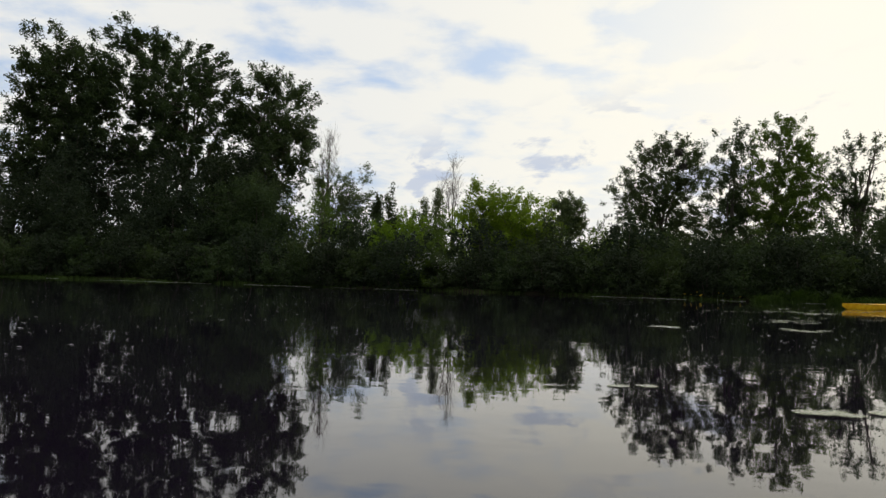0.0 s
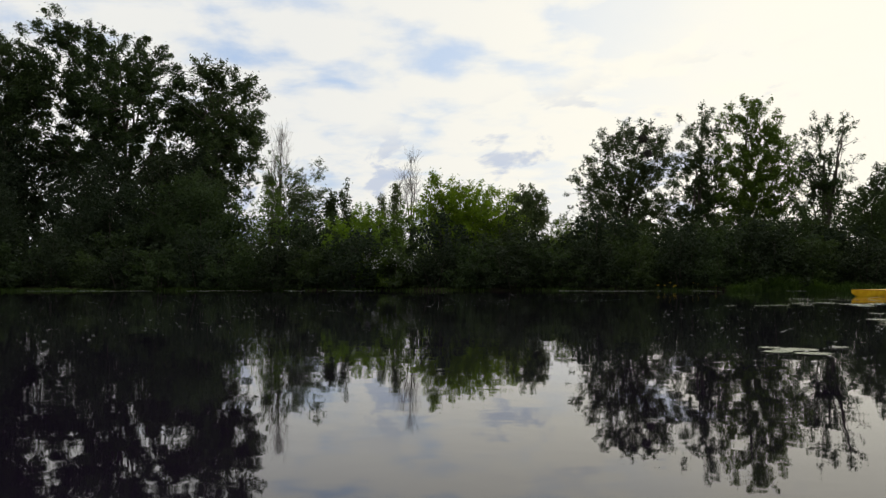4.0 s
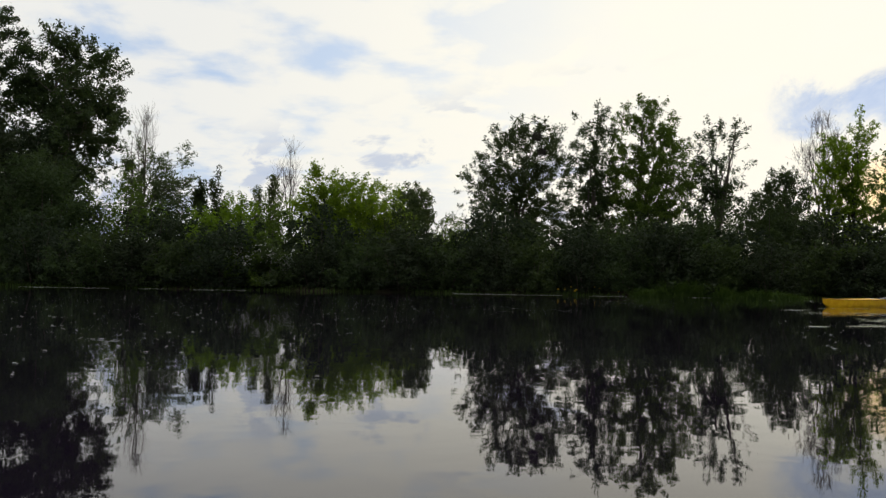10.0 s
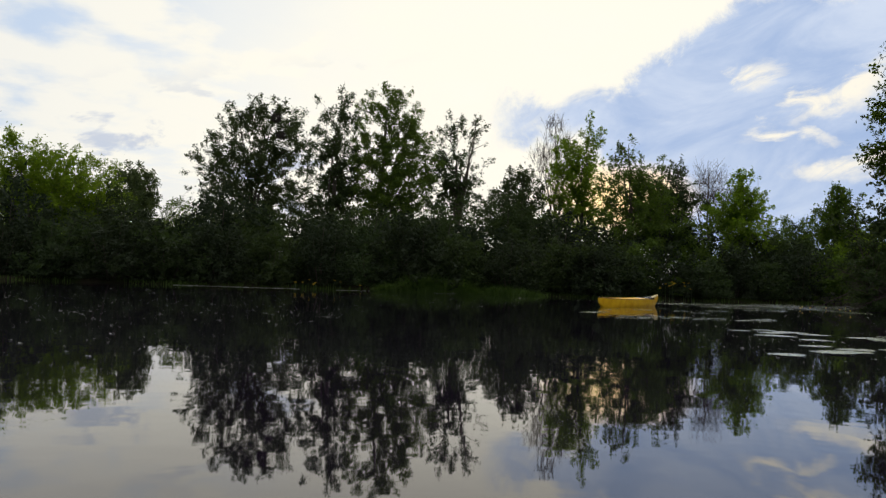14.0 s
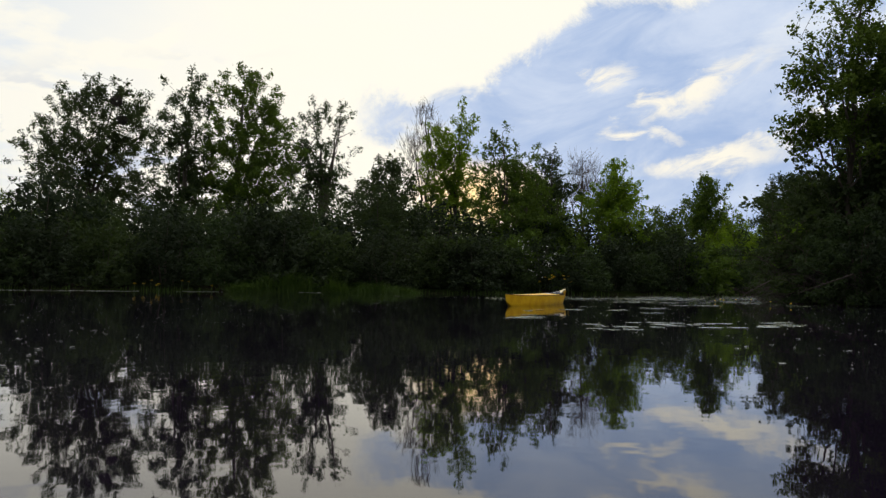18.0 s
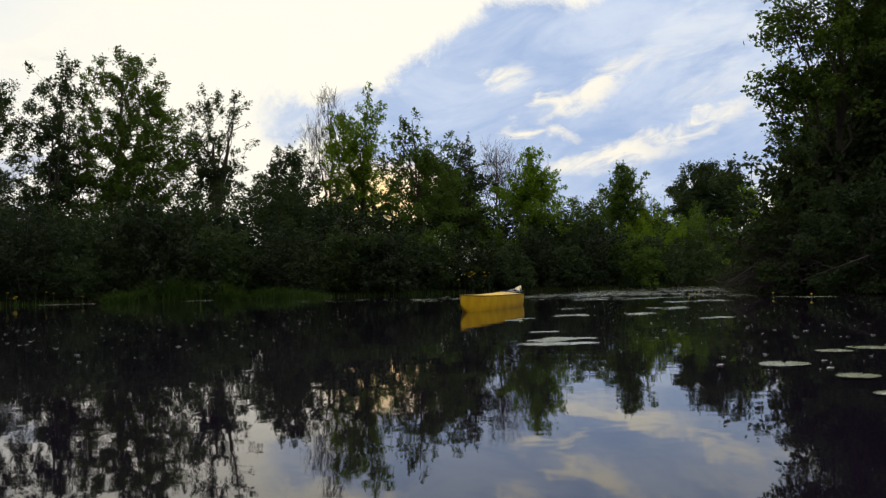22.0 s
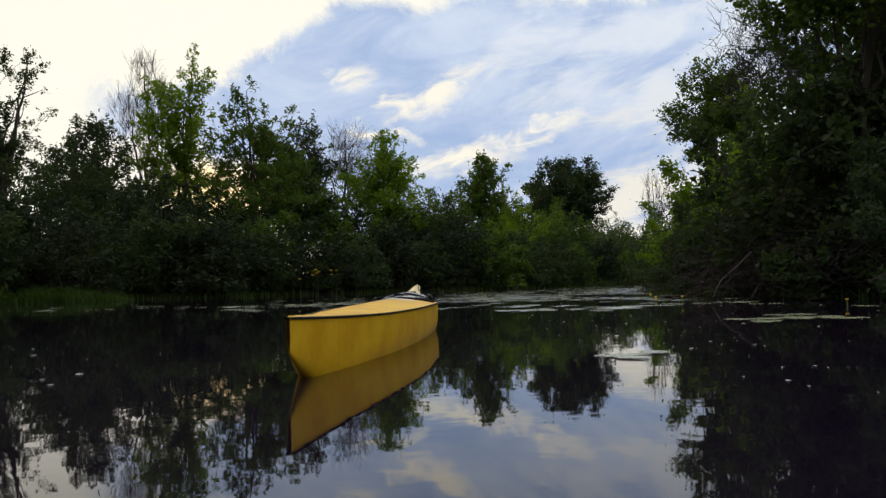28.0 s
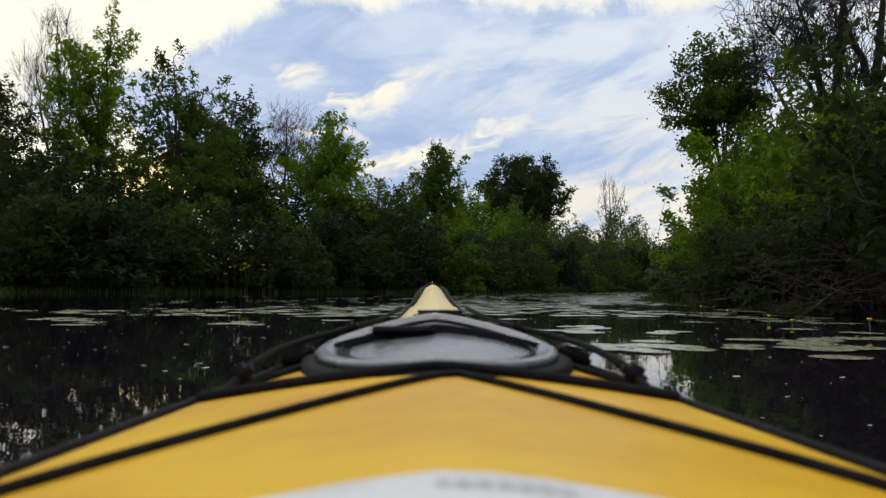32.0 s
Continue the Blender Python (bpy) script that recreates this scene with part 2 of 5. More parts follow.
def plain(name, a, b, rough, scale=8.0, metal=0.0, bump=0.15, specular=0.5):
    m, w = material(name)
    where = w.node("ShaderNodeTexCoord").outputs["Object"]
    grain = w.noise(where, scale * 9, 4.0, 0.6)
    blotch = w.noise(where, scale, 4.0, 0.55)
    r = w.math("ADD", rough - 0.08, w.math("MULTIPLY", blotch, 0.16))
    finish(w, principled(w, w.mix(w.step(w.math("ADD", w.math("MULTIPLY", blotch, 0.75), w.math("MULTIPLY", grain, 0.25)), 0.36, 0.64), a, b), r, metal, specular), grain, bump, 0.002)
    return m


DECK = plain("yellow_polyethylene", (0.66, 0.34, 0.003, 1), (0.80, 0.49, 0.016, 1), 0.45, 4.0, 0.0, 0.35, 0.20)
# hull yellow with the bow's sky sheen mixed into the colour
PALED_YELLOW = plain("sheen_paled_yellow_plastic", (0.74, 0.56, 0.20, 1), (0.80, 0.66, 0.34, 1), 0.45, 5.0)
RUBBER = plain("black_rubber", (0.008, 0.008, 0.010, 1), (0.016, 0.016, 0.020, 1), 0.65, 12.0, specular=0.08)
HATCH = plain("grey_rubber_lid", (0.11, 0.115, 0.14, 1), (0.19, 0.195, 0.23, 1), 0.27, 9.0)
WEBBING = plain("black_webbing", (0.010, 0.010, 0.012, 1), (0.018, 0.018, 0.024, 1), 0.8, 30.0, specular=0.08)
STICKER = plain("white_vinyl", (0.62, 0.64, 0.68, 1), (0.74, 0.75, 0.78, 1), 0.4, 20.0)
INK = plain("grey_ink", (0.46, 0.47, 0.51, 1), (0.58, 0.59, 0.62, 1), 0.5, 30.0)
PAD = plain("lily_leaf", (0.20, 0.23, 0.13, 1), (0.34, 0.36, 0.25, 1), 0.24, 3.0, 0.0, 0.4, 0.8)
PETAL = plain("yellow_petal", (0.70, 0.42, 0.01, 1), (0.80, 0.55, 0.02, 1), 0.5, 30.0)
STALK = plain("green_stalk", (0.05, 0.09, 0.02, 1), (0.09, 0.14, 0.03, 1), 0.5, 30.0)
BLOSSOM = plain("white_petal", (0.62, 0.62, 0.58, 1), (0.74, 0.74, 0.70, 1), 0.6, 30.0)
FLUFF = plain("pale_seed_fluff", (0.55, 0.55, 0.50, 1), (0.75, 0.75, 0.70, 1), 0.8, 30.0)
TWIGS = plain("nest_twigs", (0.02, 0.016, 0.012, 1), (0.06, 0.05, 0.038, 1), 0.95, 8.0)


# ---- mesh helpers ----
def mesh_from(name, verts, faces, mat, smooth=False):
    me = bpy.data.meshes.new(name)
    verts = np.asarray(verts, np.float32)
    if isinstance(faces, np.ndarray):
        n, k = faces.shape
        me.vertices.add(len(verts))
        me.vertices.foreach_set("co", verts.ravel())
        me.loops.add(n * k)
        me.loops.foreach_set("vertex_index", faces.astype(np.int32).ravel())
        me.polygons.add(n)
        me.polygons.foreach_set("loop_start", np.arange(0, n * k, k, dtype=np.int32))
        me.update(calc_edges=True)
    else:
        me.from_pydata(verts.tolist(), [], faces)
    me.materials.append(mat)
    if smooth:
        me.polygons.foreach_set("use_smooth", [True] * len(me.polygons))
    me.validate()
    return me


def child(name, me, parent, label=""):
    ob = new(name, me)
    ob.parent = parent
    return tagged(ob, label) if label else ob


def part(name, bm, mat, parent, label="", smooth=False):
    me = bpy.data.meshes.new(name)
    bm.to_mesh(me)
    bm.free()
    me.materials.append(mat)
    if smooth:
        me.polygons.foreach_set("use_smooth", [True] * len(me.polygons))
    return child(name, me, parent, label)


def tubes(lines, sides=5):
    """Tapered tubes along polylines of (points, start radius, end radius)."""
    vs, fs, base, most = [], [], 0, sides
    for pts, r0, r1 in lines:
        sides = most if r0 > 0.04 or most > 5 else 3
        ring = np.arange(sides) * 2 * math.pi / sides
        pts = np.asarray(pts, float)
        n = len(pts)
        d = np.gradient(pts, axis=0)
        d /= np.linalg.norm(d, axis=1)[:, None] + 1e-9
        side = np.cross(d, (0.31, 0.94, 0.12))
        side /= np.linalg.norm(side, axis=1)[:, None] + 1e-9
        other = np.cross(d, side)
        r = np.linspace(r0, r1, n)[:, None, None]
        v = pts[:, None] + r * (np.cos(ring)[None, :, None] * side[:, None] + np.sin(ring)[None, :, None] * other[:, None])
        vs.append(v.reshape(-1, 3))
        i = np.arange(n - 1)[:, None] * sides + np.arange(sides)[None]
        j = np.arange(n - 1)[:, None] * sides + (np.arange(sides)[None] + 1) % sides
        fs.append((np.stack([i, j, j + sides, i + sides], -1).reshape(-1, 4)) + base)
        base += n * sides
    return np.concatenate(vs), np.concatenate(fs)


def leaves(rng, centres, size, droop=0.0, long=1.7, far=False):
    """Leaf blades at the given places: folded, two faces each; those of far trees a single pointed face."""
    n = len(centres)
    a = rng.normal(size=(n, 3))
    a[:, 2] = a[:, 2] * 0.7 - droop
    a /= np.linalg.norm(a, axis=1)[:, None]
    b = np.cross(a, rng.normal(size=(n, 3)))
    b /= np.linalg.norm(b, axis=1)[:, None] + 1e-9
    c = np.cross(a, b)
    s = size * rng.uniform(0.6, 1.35, (n, 1))
    base = centres - a * s * long / 2
    tip = centres + a * s * long / 2
    mid = centres + c * s * 0.16
    if far:
        verts = np.stack([base + b * s * 0.42, tip, base - b * s * 0.42], 1).reshape(-1, 3)
        return verts, np.arange(n)[:, None] * 3 + np.array([[0, 1, 2]])
    verts = np.stack([base, mid + b * s * 0.5, tip, mid - b * s * 0.5], 1).reshape(-1, 3)
    k = np.arange(n)[:, None] * 4
    faces = np.concatenate([k + np.array([[0, 1, 2]]), k + np.array([[0, 2, 3]])])
    return verts, faces


# ---- plants ----
def limb(rng, start, way, length, bend, n=5, wild=0.10):
    pts, d = [np.array(start, float)], np.array(way, float)
    d /= np.linalg.norm(d)
    for _ in range(n - 1):
        d = d + rng.normal(size=3) * wild + np.array((0, 0, bend))
        d /= np.linalg.norm(d)
        pts.append(pts[-1] + d * length / (n - 1))
    return np.array(pts)


def crown_radius(profile, g):
    """Crown radius, as a share of the widest, at the share g of its height."""
    if profile == "cone":
        return np.minimum(1.0, 0.7 + g * 2.0) * np.maximum(1 - g, 0.0) ** 0.75 + 0.05
    if profile == "slim":
        return 0.8 - 0.7 * np.abs(g - 0.4) ** 1.3
    if profile == "vase":
        return (0.45 + 0.55 * g ** 0.7) * np.sqrt(np.maximum(1 - g ** 5, 0.02))
    if profile == "mound":
        return np.sqrt(np.maximum(1 - g ** 2, 0.01))
    if profile == "dome":
        return np.where(g < 0.3, 0.8 + 0.2 * g / 0.3, np.sqrt(np.maximum(1 - ((g - 0.3) / 0.71) ** 2, 0.01)))
    return np.sqrt(np.maximum(1 - ((g - 0.48) / 0.54) ** 2, 0.03))


def lobe_points(rng, lobes, profile, count, skin=0.42):
    """Places spread through a crown made of several lobes, more of them near its skin."""
    size = np.array([wd * wd * (z1 - z0) for _, _, wd, z0, z1 in lobes])
    which = rng.choice(len(lobes), count * 2, p=size / size.sum())
    lob = np.array(lobes)[which]
    g = rng.uniform(0, 1, count * 2)
    r = crown_radius(profile, g)
    keep = rng.uniform(0, 1, count * 2) < r
    lob, g, r = lob[keep], g[keep], r[keep]
    az = rng.uniform(0, 2 * math.pi, len(g))
    ph = rng.uniform(0, 6.28, 4)
    uneven = 0.86 + 0.14 * np.sin(az * 2 + ph[0] + g * 5) * np.sin(g * 9 + ph[1]) + 0.08 * np.sin(az * 5 + ph[2] + g * 13)
    uneven *= rng.uniform(0.98, 1.28, len(g))
    rad = lob[:, 2] * 0.5 * r * uneven * rng.uniform(0, 1, len(g)) ** skin
    return np.c_[lob[:, 0] + np.cos(az) * rad, lob[:, 1] + np.sin(az) * rad, lob[:, 3] + (lob[:, 4] - lob[:, 3]) * g][:count]


def arch(rng, a, b, n, lift, wild):
    s = np.linspace(0, 1, n)[:, None]
    span = np.linalg.norm(b - a)
    mid = (a + b) / 2 + np.array((0, 0, lift * span)) + rng.normal(size=3) * wild * span
    return (1 - s) ** 2 * a + 2 * s * (1 - s) * mid + s * s * b


def branching(rng, axes, ends, first, upright, thick, fine):
    """Limbs that leave the trunks and forks that reach every leafy end."""
    wood = []
    nodes = [ax[1:] for ax, _ in axes]
    rad = [np.full(len(n), r * 0.5) for n, (_, r) in zip(nodes, axes)]
    nodes, rad = np.concatenate(nodes), np.concatenate(rad)
    order = rng.permutation(len(ends))
    for k, e in enumerate(order):
        c = ends[e]
        away = c - nodes
        flat = np.hypot(away[:, 0], away[:, 1])
        cost = np.sqrt(flat ** 2 + away[:, 2] ** 2) + np.maximum(0, upright * flat - away[:, 2]) * 1.2
        i = int(np.argmin(cost))
        span = float(np.linalg.norm(c - nodes[i]))
        main = k < first
        pts = arch(rng, nodes[i], c, 6 if main else 4, -0.08 if main else 0.06, 0.07)
        r0 = min(rad[i] * 0.75, (0.006 + 0.012 * span) * thick) + fine * 0.5
        wood.append((pts, r0, fine))
        nodes = np.concatenate([nodes, pts[1:]])
        rad = np.concatenate([rad, np.linspace(r0, fine, len(pts))[1:]])
    return wood


def foliate(rng, ends, n, clump):
    """Leaf places in loose tufts that reach outwards and up from the branch ends."""
    size = clump * rng.uniform(0.35, 1.15, len(ends))
    which = rng.choice(len(ends), n, p=size ** 2 / (size ** 2).sum())
    mid = ends.mean(0)
    out = (ends - mid) / (ends.std(0) + 0.1) * np.array((1, 1, 0.7)) + rng.normal(size=ends.shape) * 0.5 + np.array((0, 0, 0.5))
    out /= np.linalg.norm(out, axis=1)[:, None] + 1e-6
    d = rng.normal(size=(n, 3))
    d *= (rng.uniform(0, 1, n) ** 0.6 / np.linalg.norm(d, axis=1))[:, None]
    reach = rng.uniform(-0.6, 0.9, n)
    spots = ends[which] + (d * (0.85 - 0.4 * np.maximum(reach, 0))[:, None] + out[which] * reach[:, None]) * size[which][:, None]
    loose = rng.uniform(size=n) < 0.14
    spots[loose] += rng.normal(size=(loose.sum(), 3)) * clump * 0.4
    return spots


def tree_parts(seed, h, w, clear=0.2, limbs=24, upright=0.6, leaf_n=9000, leaf=0.28, clump=0.7, lobes=3, profile="round", twigs=0, lean=0.0, thick=1.0, clumps=0, fine=0.008, far=True, spread=0.27, skin=0.42):
    """Woody lines and leaf places of one tree of height h and crown width w."""
    rng = np.random.default_rng(seed)
    top, shape = h, []
    for k in range(lobes):
        a = k * 2.4 + rng.uniform(0, 1)
        off = 0.0 if lobes == 1 else w * spread * rng.uniform(0.75, 1.1)
        if k == 0:
            off *= 0.5
        hi = top if k == 0 else top * rng.uniform(0.80, 0.97)
        lo = h * clear * rng.uniform(0.85, 1.25)
        shape.append((math.cos(a) * off + lean * hi, math.sin(a) * off, w * (1.0 if lobes == 1 else rng.uniform(0.5, 0.68)), lo, hi))
    count = clumps or int(min(720, max(70, w * h * 3.6)))
    ends = lobe_points(rng, shape, profile, count, skin)
    base = h * 0.0125 * thick + 0.02
    axes, wood = [], []
    for k, (dx, dy, wd, lo, hi) in enumerate(shape):
        start = np.array((0, 0, -0.3)) if k == 0 else axes[0][0][int(rng.integers(1, 4))]
        fork = arch(rng, start, np.array((dx, dy, lo + (hi - lo) * 0.93)), 12, -0.04, 0.02)
        fork[1:-1] += rng.normal(size=(10, 3)) * h * 0.006
        r = base if k == 0 else base * 0.6
        axes.append((fork, r))
        wood.append((fork, r, 0.02))
    wood += branching(rng, axes, ends, limbs, upright, thick, fine)
    for c in ends if twigs else ():
        for _ in range(twigs):
            d = rng.normal(size=3) * 0.35 + np.array((c[0] * 0.06, c[1] * 0.06, 1.0))
            wood.append((limb(rng, c - np.array((0, 0, clump * 0.3)), d, clump * rng.uniform(0.5, 1.3), 0.05, 4, 0.08), fine, fine * 0.7))
    spots = foliate(rng, ends, max(leaf_n, 1), clump)
    spots = spots[spots[:, 2] > 0.15]
    lv, lf = leaves(rng, spots, leaf, 0.25, 1.7, far)
    return tubes(wood, 5 if far else 6), (lv, lf)


def crown_parts(seed, masses, ends_n=500, leaf_n=30000, leaf=0.17, clump=0.7, upright=0.5, thick=1.0, fine=0.010, gap=-0.12, gap_size=1.6, twigs=0, far=True, limbs=30, skin=0.55, deep=0.5):
    """Woody lines and leaf places of a tree whose crown is built of rounded masses: (aside, up, half width, half height) each."""
    rng = np.random.default_rng(seed)
    lo, hi = np.min(masses, 0), np.max(masses, 0)
    core = ((lo[0] + hi[0]) / 2, (lo[1] + hi[1]) / 2 - 0.1 * (hi[1] - lo[1]), 0.35 * (hi[0] - lo[0]) + 0.6 * hi[2], 0.5 * (hi[1] - lo[1]) + 0.4 * hi[3])
    m = np.array([(u, rng.uniform(-deep, deep) * ru, z, ru * 1.12, rz * 1.12) for u, z, ru, rz in (*masses, core)])
    weight = m[:, 3] ** 1.5 * m[:, 4] ** 0.8
    pick = m[rng.choice(len(m), int(ends_n * 2.6), p=weight / weight.sum())]
    d = rng.normal(size=(len(pick), 3))
    d /= np.linalg.norm(d, axis=1)[:, None]
    r = rng.uniform(0, 1, (len(pick), 1)) ** skin * (1 + rng.normal(size=(len(pick), 1)) * 0.07)
    ends = pick[:, :3] + d * r * pick[:, [3, 3, 4]]
    open_to_sky = np.array([noise.noise(Vector(p) / gap_size + Vector((seed * 7.3, 0, 0))) for p in ends])
    ends = ends[(open_to_sky > gap) & (ends[:, 2] > 0.3)][:ends_n]
    top = m[np.argmax(m[:, 2] + m[:, 4])]
    h = top[2] + top[4]
    base = h * 0.0125 * thick + 0.02
    trunk = arch(rng, np.array((0, 0, -0.3)), top[:3] + np.array((0, 0, top[4] * 0.6)), 14, -0.02, 0.03)
    trunk[1:-1] += rng.normal(size=(12, 3)) * h * 0.005
    axes, wood = [(trunk, base)], [(trunk, base, 0.02)]
    for u, v, z, ru, rz in m:
        i = int(np.clip(np.searchsorted(trunk[:, 2], z * rng.uniform(0.4, 0.6)), 1, 9))
        fork = arch(rng, trunk[i], np.array((u, v, z + rz * 0.2)), 8, -0.06, 0.06)
        fork[1:-1] += rng.normal(size=(6, 3)) * h * 0.006
        axes.append((fork, base * 0.5))
        wood.append((fork, base * 0.5, 0.015))
    wood += branching(rng, axes, ends, limbs, upright, thick, fine)
    for c in ends if twigs else ():
        for _ in range(twigs):
            d = rng.normal(size=3) * 0.5 + np.array((c[0] * 0.08, c[1] * 0.08, 0.8))
            wood.append((limb(rng, c - np.array((0, 0, clump * 0.2)), d, clump * rng.uniform(0.5, 1.4), 0.03, 4, 0.14), fine, fine * 0.6))
    spots = foliate(rng, ends, max(leaf_n, 1), clump)
    return tubes(wood, 5 if far else 6), leaves(rng, spots, leaf, 0.25, 1.7, far)


def planted(name, x, y, ground, turn, wood, crown, bark, mat, label, category):
    root = tagged(new(name), label, category)
    root.matrix_basis = pose(x, y, ground, 0, 0, turn)
    child("trunk", mesh_from("trunk", wood[0], wood[1], bark, True), root)
    if crown is not None:
        child("crown", mesh_from("crown", crown[0], crown[1], mat), root)
    return root


def tree(name, x, y, h, w, mat, label, seed, bark=BARK, ground=0.35, category="tree", **how):
    """A tree of height h and crown width w: trunk with limbs, and a crown."""
    wood, crown = tree_parts(seed, h - ground, w, **how)
    return planted(name, x, y, ground, 0.0, wood, crown if how.get("leaf_n", 9000) else None, bark, mat, label, category)


def grown_tree(name, x, y, mat, label, seed, bark=BARK, ground=0.35, category="tree", masses=(), turn=0.0, **how):
    """A tree whose crown is built of the given masses."""
    wood, crown = crown_parts(seed, masses, **how)
    return planted(name, x, y, ground, turn, wood, crown if how.get("leaf_n", 30000) else None, bark, mat, label, category)


def bush_parts(seed, h, w, stems=16, leaf_n=7000, leaf=0.2, clump=0.55, far=True, lobes=5, pointed=0):
    """Stems and leaf places of a many-stemmed bush that is leafy down to the ground."""
    rng = np.random.default_rng(seed)
    top, shape = h - clump * 0.3, []
    for k in range(lobes):
        a, off = k * 2.4 + rng.uniform(0, 1), w * 0.30 * (0.25 if k == 0 else rng.uniform(0.7, 1.1))
        shape.append((math.cos(a) * off, math.sin(a) * off, w * rng.uniform(0.55, 0.8), 0.05, top * (1.0 if k == 0 else rng.uniform(0.65, 0.98))))
    ends = lobe_points(rng, shape, "mound", int(min(600, max(90, w * h * 6.0))), 0.45)
    ends[:, 2] *= rng.uniform(0.85, 1.1, len(ends))
    axes, wood = [], []
    for dx, dy, wd, lo, hi in shape:
        pts = arch(rng, np.array((dx * 0.3, dy * 0.3, -0.2)), np.array((dx, dy, hi * 0.9)), 8, 0.02, 0.04)
        axes.append((pts, 0.012 * h + 0.01))
        wood.append((pts, 0.012 * h + 0.01, 0.008))
    wood += branching(rng, axes, ends[: stems * 5], stems, 0.5, 0.8, 0.005)
    spots = foliate(rng, ends, int(leaf_n * 1.25), clump * 0.8)
    spots[:, 2] = np.maximum(spots[:, 2], 0.03)
    return tubes(wood, 4), leaves(rng, spots, leaf * 0.8, 0.2, 1.7, far)


def bush(name, x, y, h, w, mat, label, seed, bark=BARK, ground=0.3, category="bush", **how):
    wood, fol = bush_parts(seed, h - ground, w, **how)
    root = tagged(new(name), label, category)
    root.matrix_basis = pose(x, y, ground)
    child("branchwork", mesh_from("branchwork", wood[0], wood[1], bark, True), root)
    child("foliage", mesh_from("foliage", fol[0], fol[1], mat), root)
    return root


# ---- lake and land ----
NORTH = [(-170, 40), (-110, 52), (-60, 61), (-37, 65), (-15, 66), (0, 64.5), (10, 63), (22, 60.5), (33, 58), (45, 57.5), (55, 56.5), (68, 57.5), (82, 59.5), (97, 60), (112, 56)]
SOUTH = [(104, 50), (75, 46.5), (55, 44), (43, 41.5), (34, 38.6), (30.0, 36.0), (26.7, 33.8), (24.1, 31.6), (22.3, 29.5), (21.3, 27.0), (22.6, 23.5), (32, 15), (48, -5), (40, -60), (-40, -90), (-140, -60)]
LAKE = np.array(NORTH + SOUTH, float)


def shore_distance(px, py):
    """Metres from the water's edge: positive on land, negative over the lake."""
    a, b = LAKE, np.roll(LAKE, -1, 0)
    best = np.full(px.shape, 1e9)
    inside = np.zeros(px.shape, bool)
    for (ax, ay), (bx, by) in zip(a, b):
        dx, dy = bx - ax, by - ay
        k = np.clip(((px - ax) * dx + (py - ay) * dy) / (dx * dx + dy * dy), 0, 1)
        best = np.minimum(best, np.hypot(px - ax - k * dx, py - ay - k * dy))
        cross = ((ay > py) != (by > py)) & (px < (bx - ax) * (py - ay) / (by - ay + 1e-12) + ax)
        inside ^= cross
    return np.where(inside, -best, best)


def axis_steps(lo, hi, step):
    core = np.arange(lo, hi + step, step)
    out = np.array([6, 15, 30, 60, 120, 250, 500, 1000, 2500.0])
    return np.concatenate([(lo - out)[::-1], core, hi + out])


def make_land():
    gx, gy = axis_steps(-90, 115, 0.9), axis_steps(10, 110, 0.9)
    px, py = np.meshgrid(gx, gy)
    d = shore_distance(px, py)
    rng = np.random.default_rng(5)
    z = np.where(d > 0, 0.05 + 0.42 * (1 - np.exp(-d / 1.6)), np.maximum(d * 0.35, -1.6) - 0.02)
    z = z + np.where(d > 0, rng.normal(size=d.shape) * 0.05 * np.minimum(1, d), 0)
    ny, nx = px.shape
    i = (np.arange(ny - 1)[:, None] * nx + np.arange(nx - 1)[None]).ravel()
    faces = np.stack([i, i + 1, i + nx + 1, i + nx], 1)
    me = mesh_from("ground", np.stack([px, py, z], -1).reshape(-1, 3), faces, SOIL, True)
    tagged(new("ground", me), "dark earth and grass of the lake banks", "ground", kind="structure")
    s = 2600.0
    me = mesh_from("water", [(-s, -s, 0), (s, -s, 0), (s, s, 0), (-s, s, 0)], [(0, 1, 2, 3)], WATER)
    tagged(new("water", me), "still dark lake water mirroring trees and sky", "water", kind="structure")


make_land()


def along(points, step):
    pts = np.array(points, float)
    seg = np.hypot(*np.diff(pts, axis=0).T)
    s = np.concatenate([[0], np.cumsum(seg)])
    t = np.arange(0, s[-1], step)
    pos = np.c_[np.interp(t, s, pts[:, 0]), np.interp(t, s, pts[:, 1])]
    way = np.gradient(pos, axis=0)
    way /= np.linalg.norm(way, axis=1)[:, None]
    return pos, np.c_[-way[:, 1], way[:, 0]]


def grounded(x, y):
    d = float(shore_distance(np.array([x]), np.array([y]))[0])
    return 0.05 + 0.42 * (1 - math.exp(-max(d, 0) / 1.6))


# ---- the far north-western bank: tall old trees ----
TALL = "tall dark-leaved old tree on the far bank"
old = dict(ends_n=640, leaf=0.19, clump=0.85, upright=0.25, thick=1.2, fine=0.02, gap=-0.20, gap_size=1.7)
grown_tree("tall_tree", -46, 90, LEAF_DARK, TALL, 11, turn=27.1, leaf_n=54000, masses=((-6.0, 23.4, 4.5, 3.3), (-8.7, 20.0, 2.9, 2.8), (-4.6, 19.2, 4.9, 3.8), (-3.5, 13.9, 4.2, 3.5), (-8.3, 17.5, 2.4, 1.7), (-2.0, 22.0, 3.0, 3.0), (-6.0, 12.5, 3.0, 2.6)), **old)
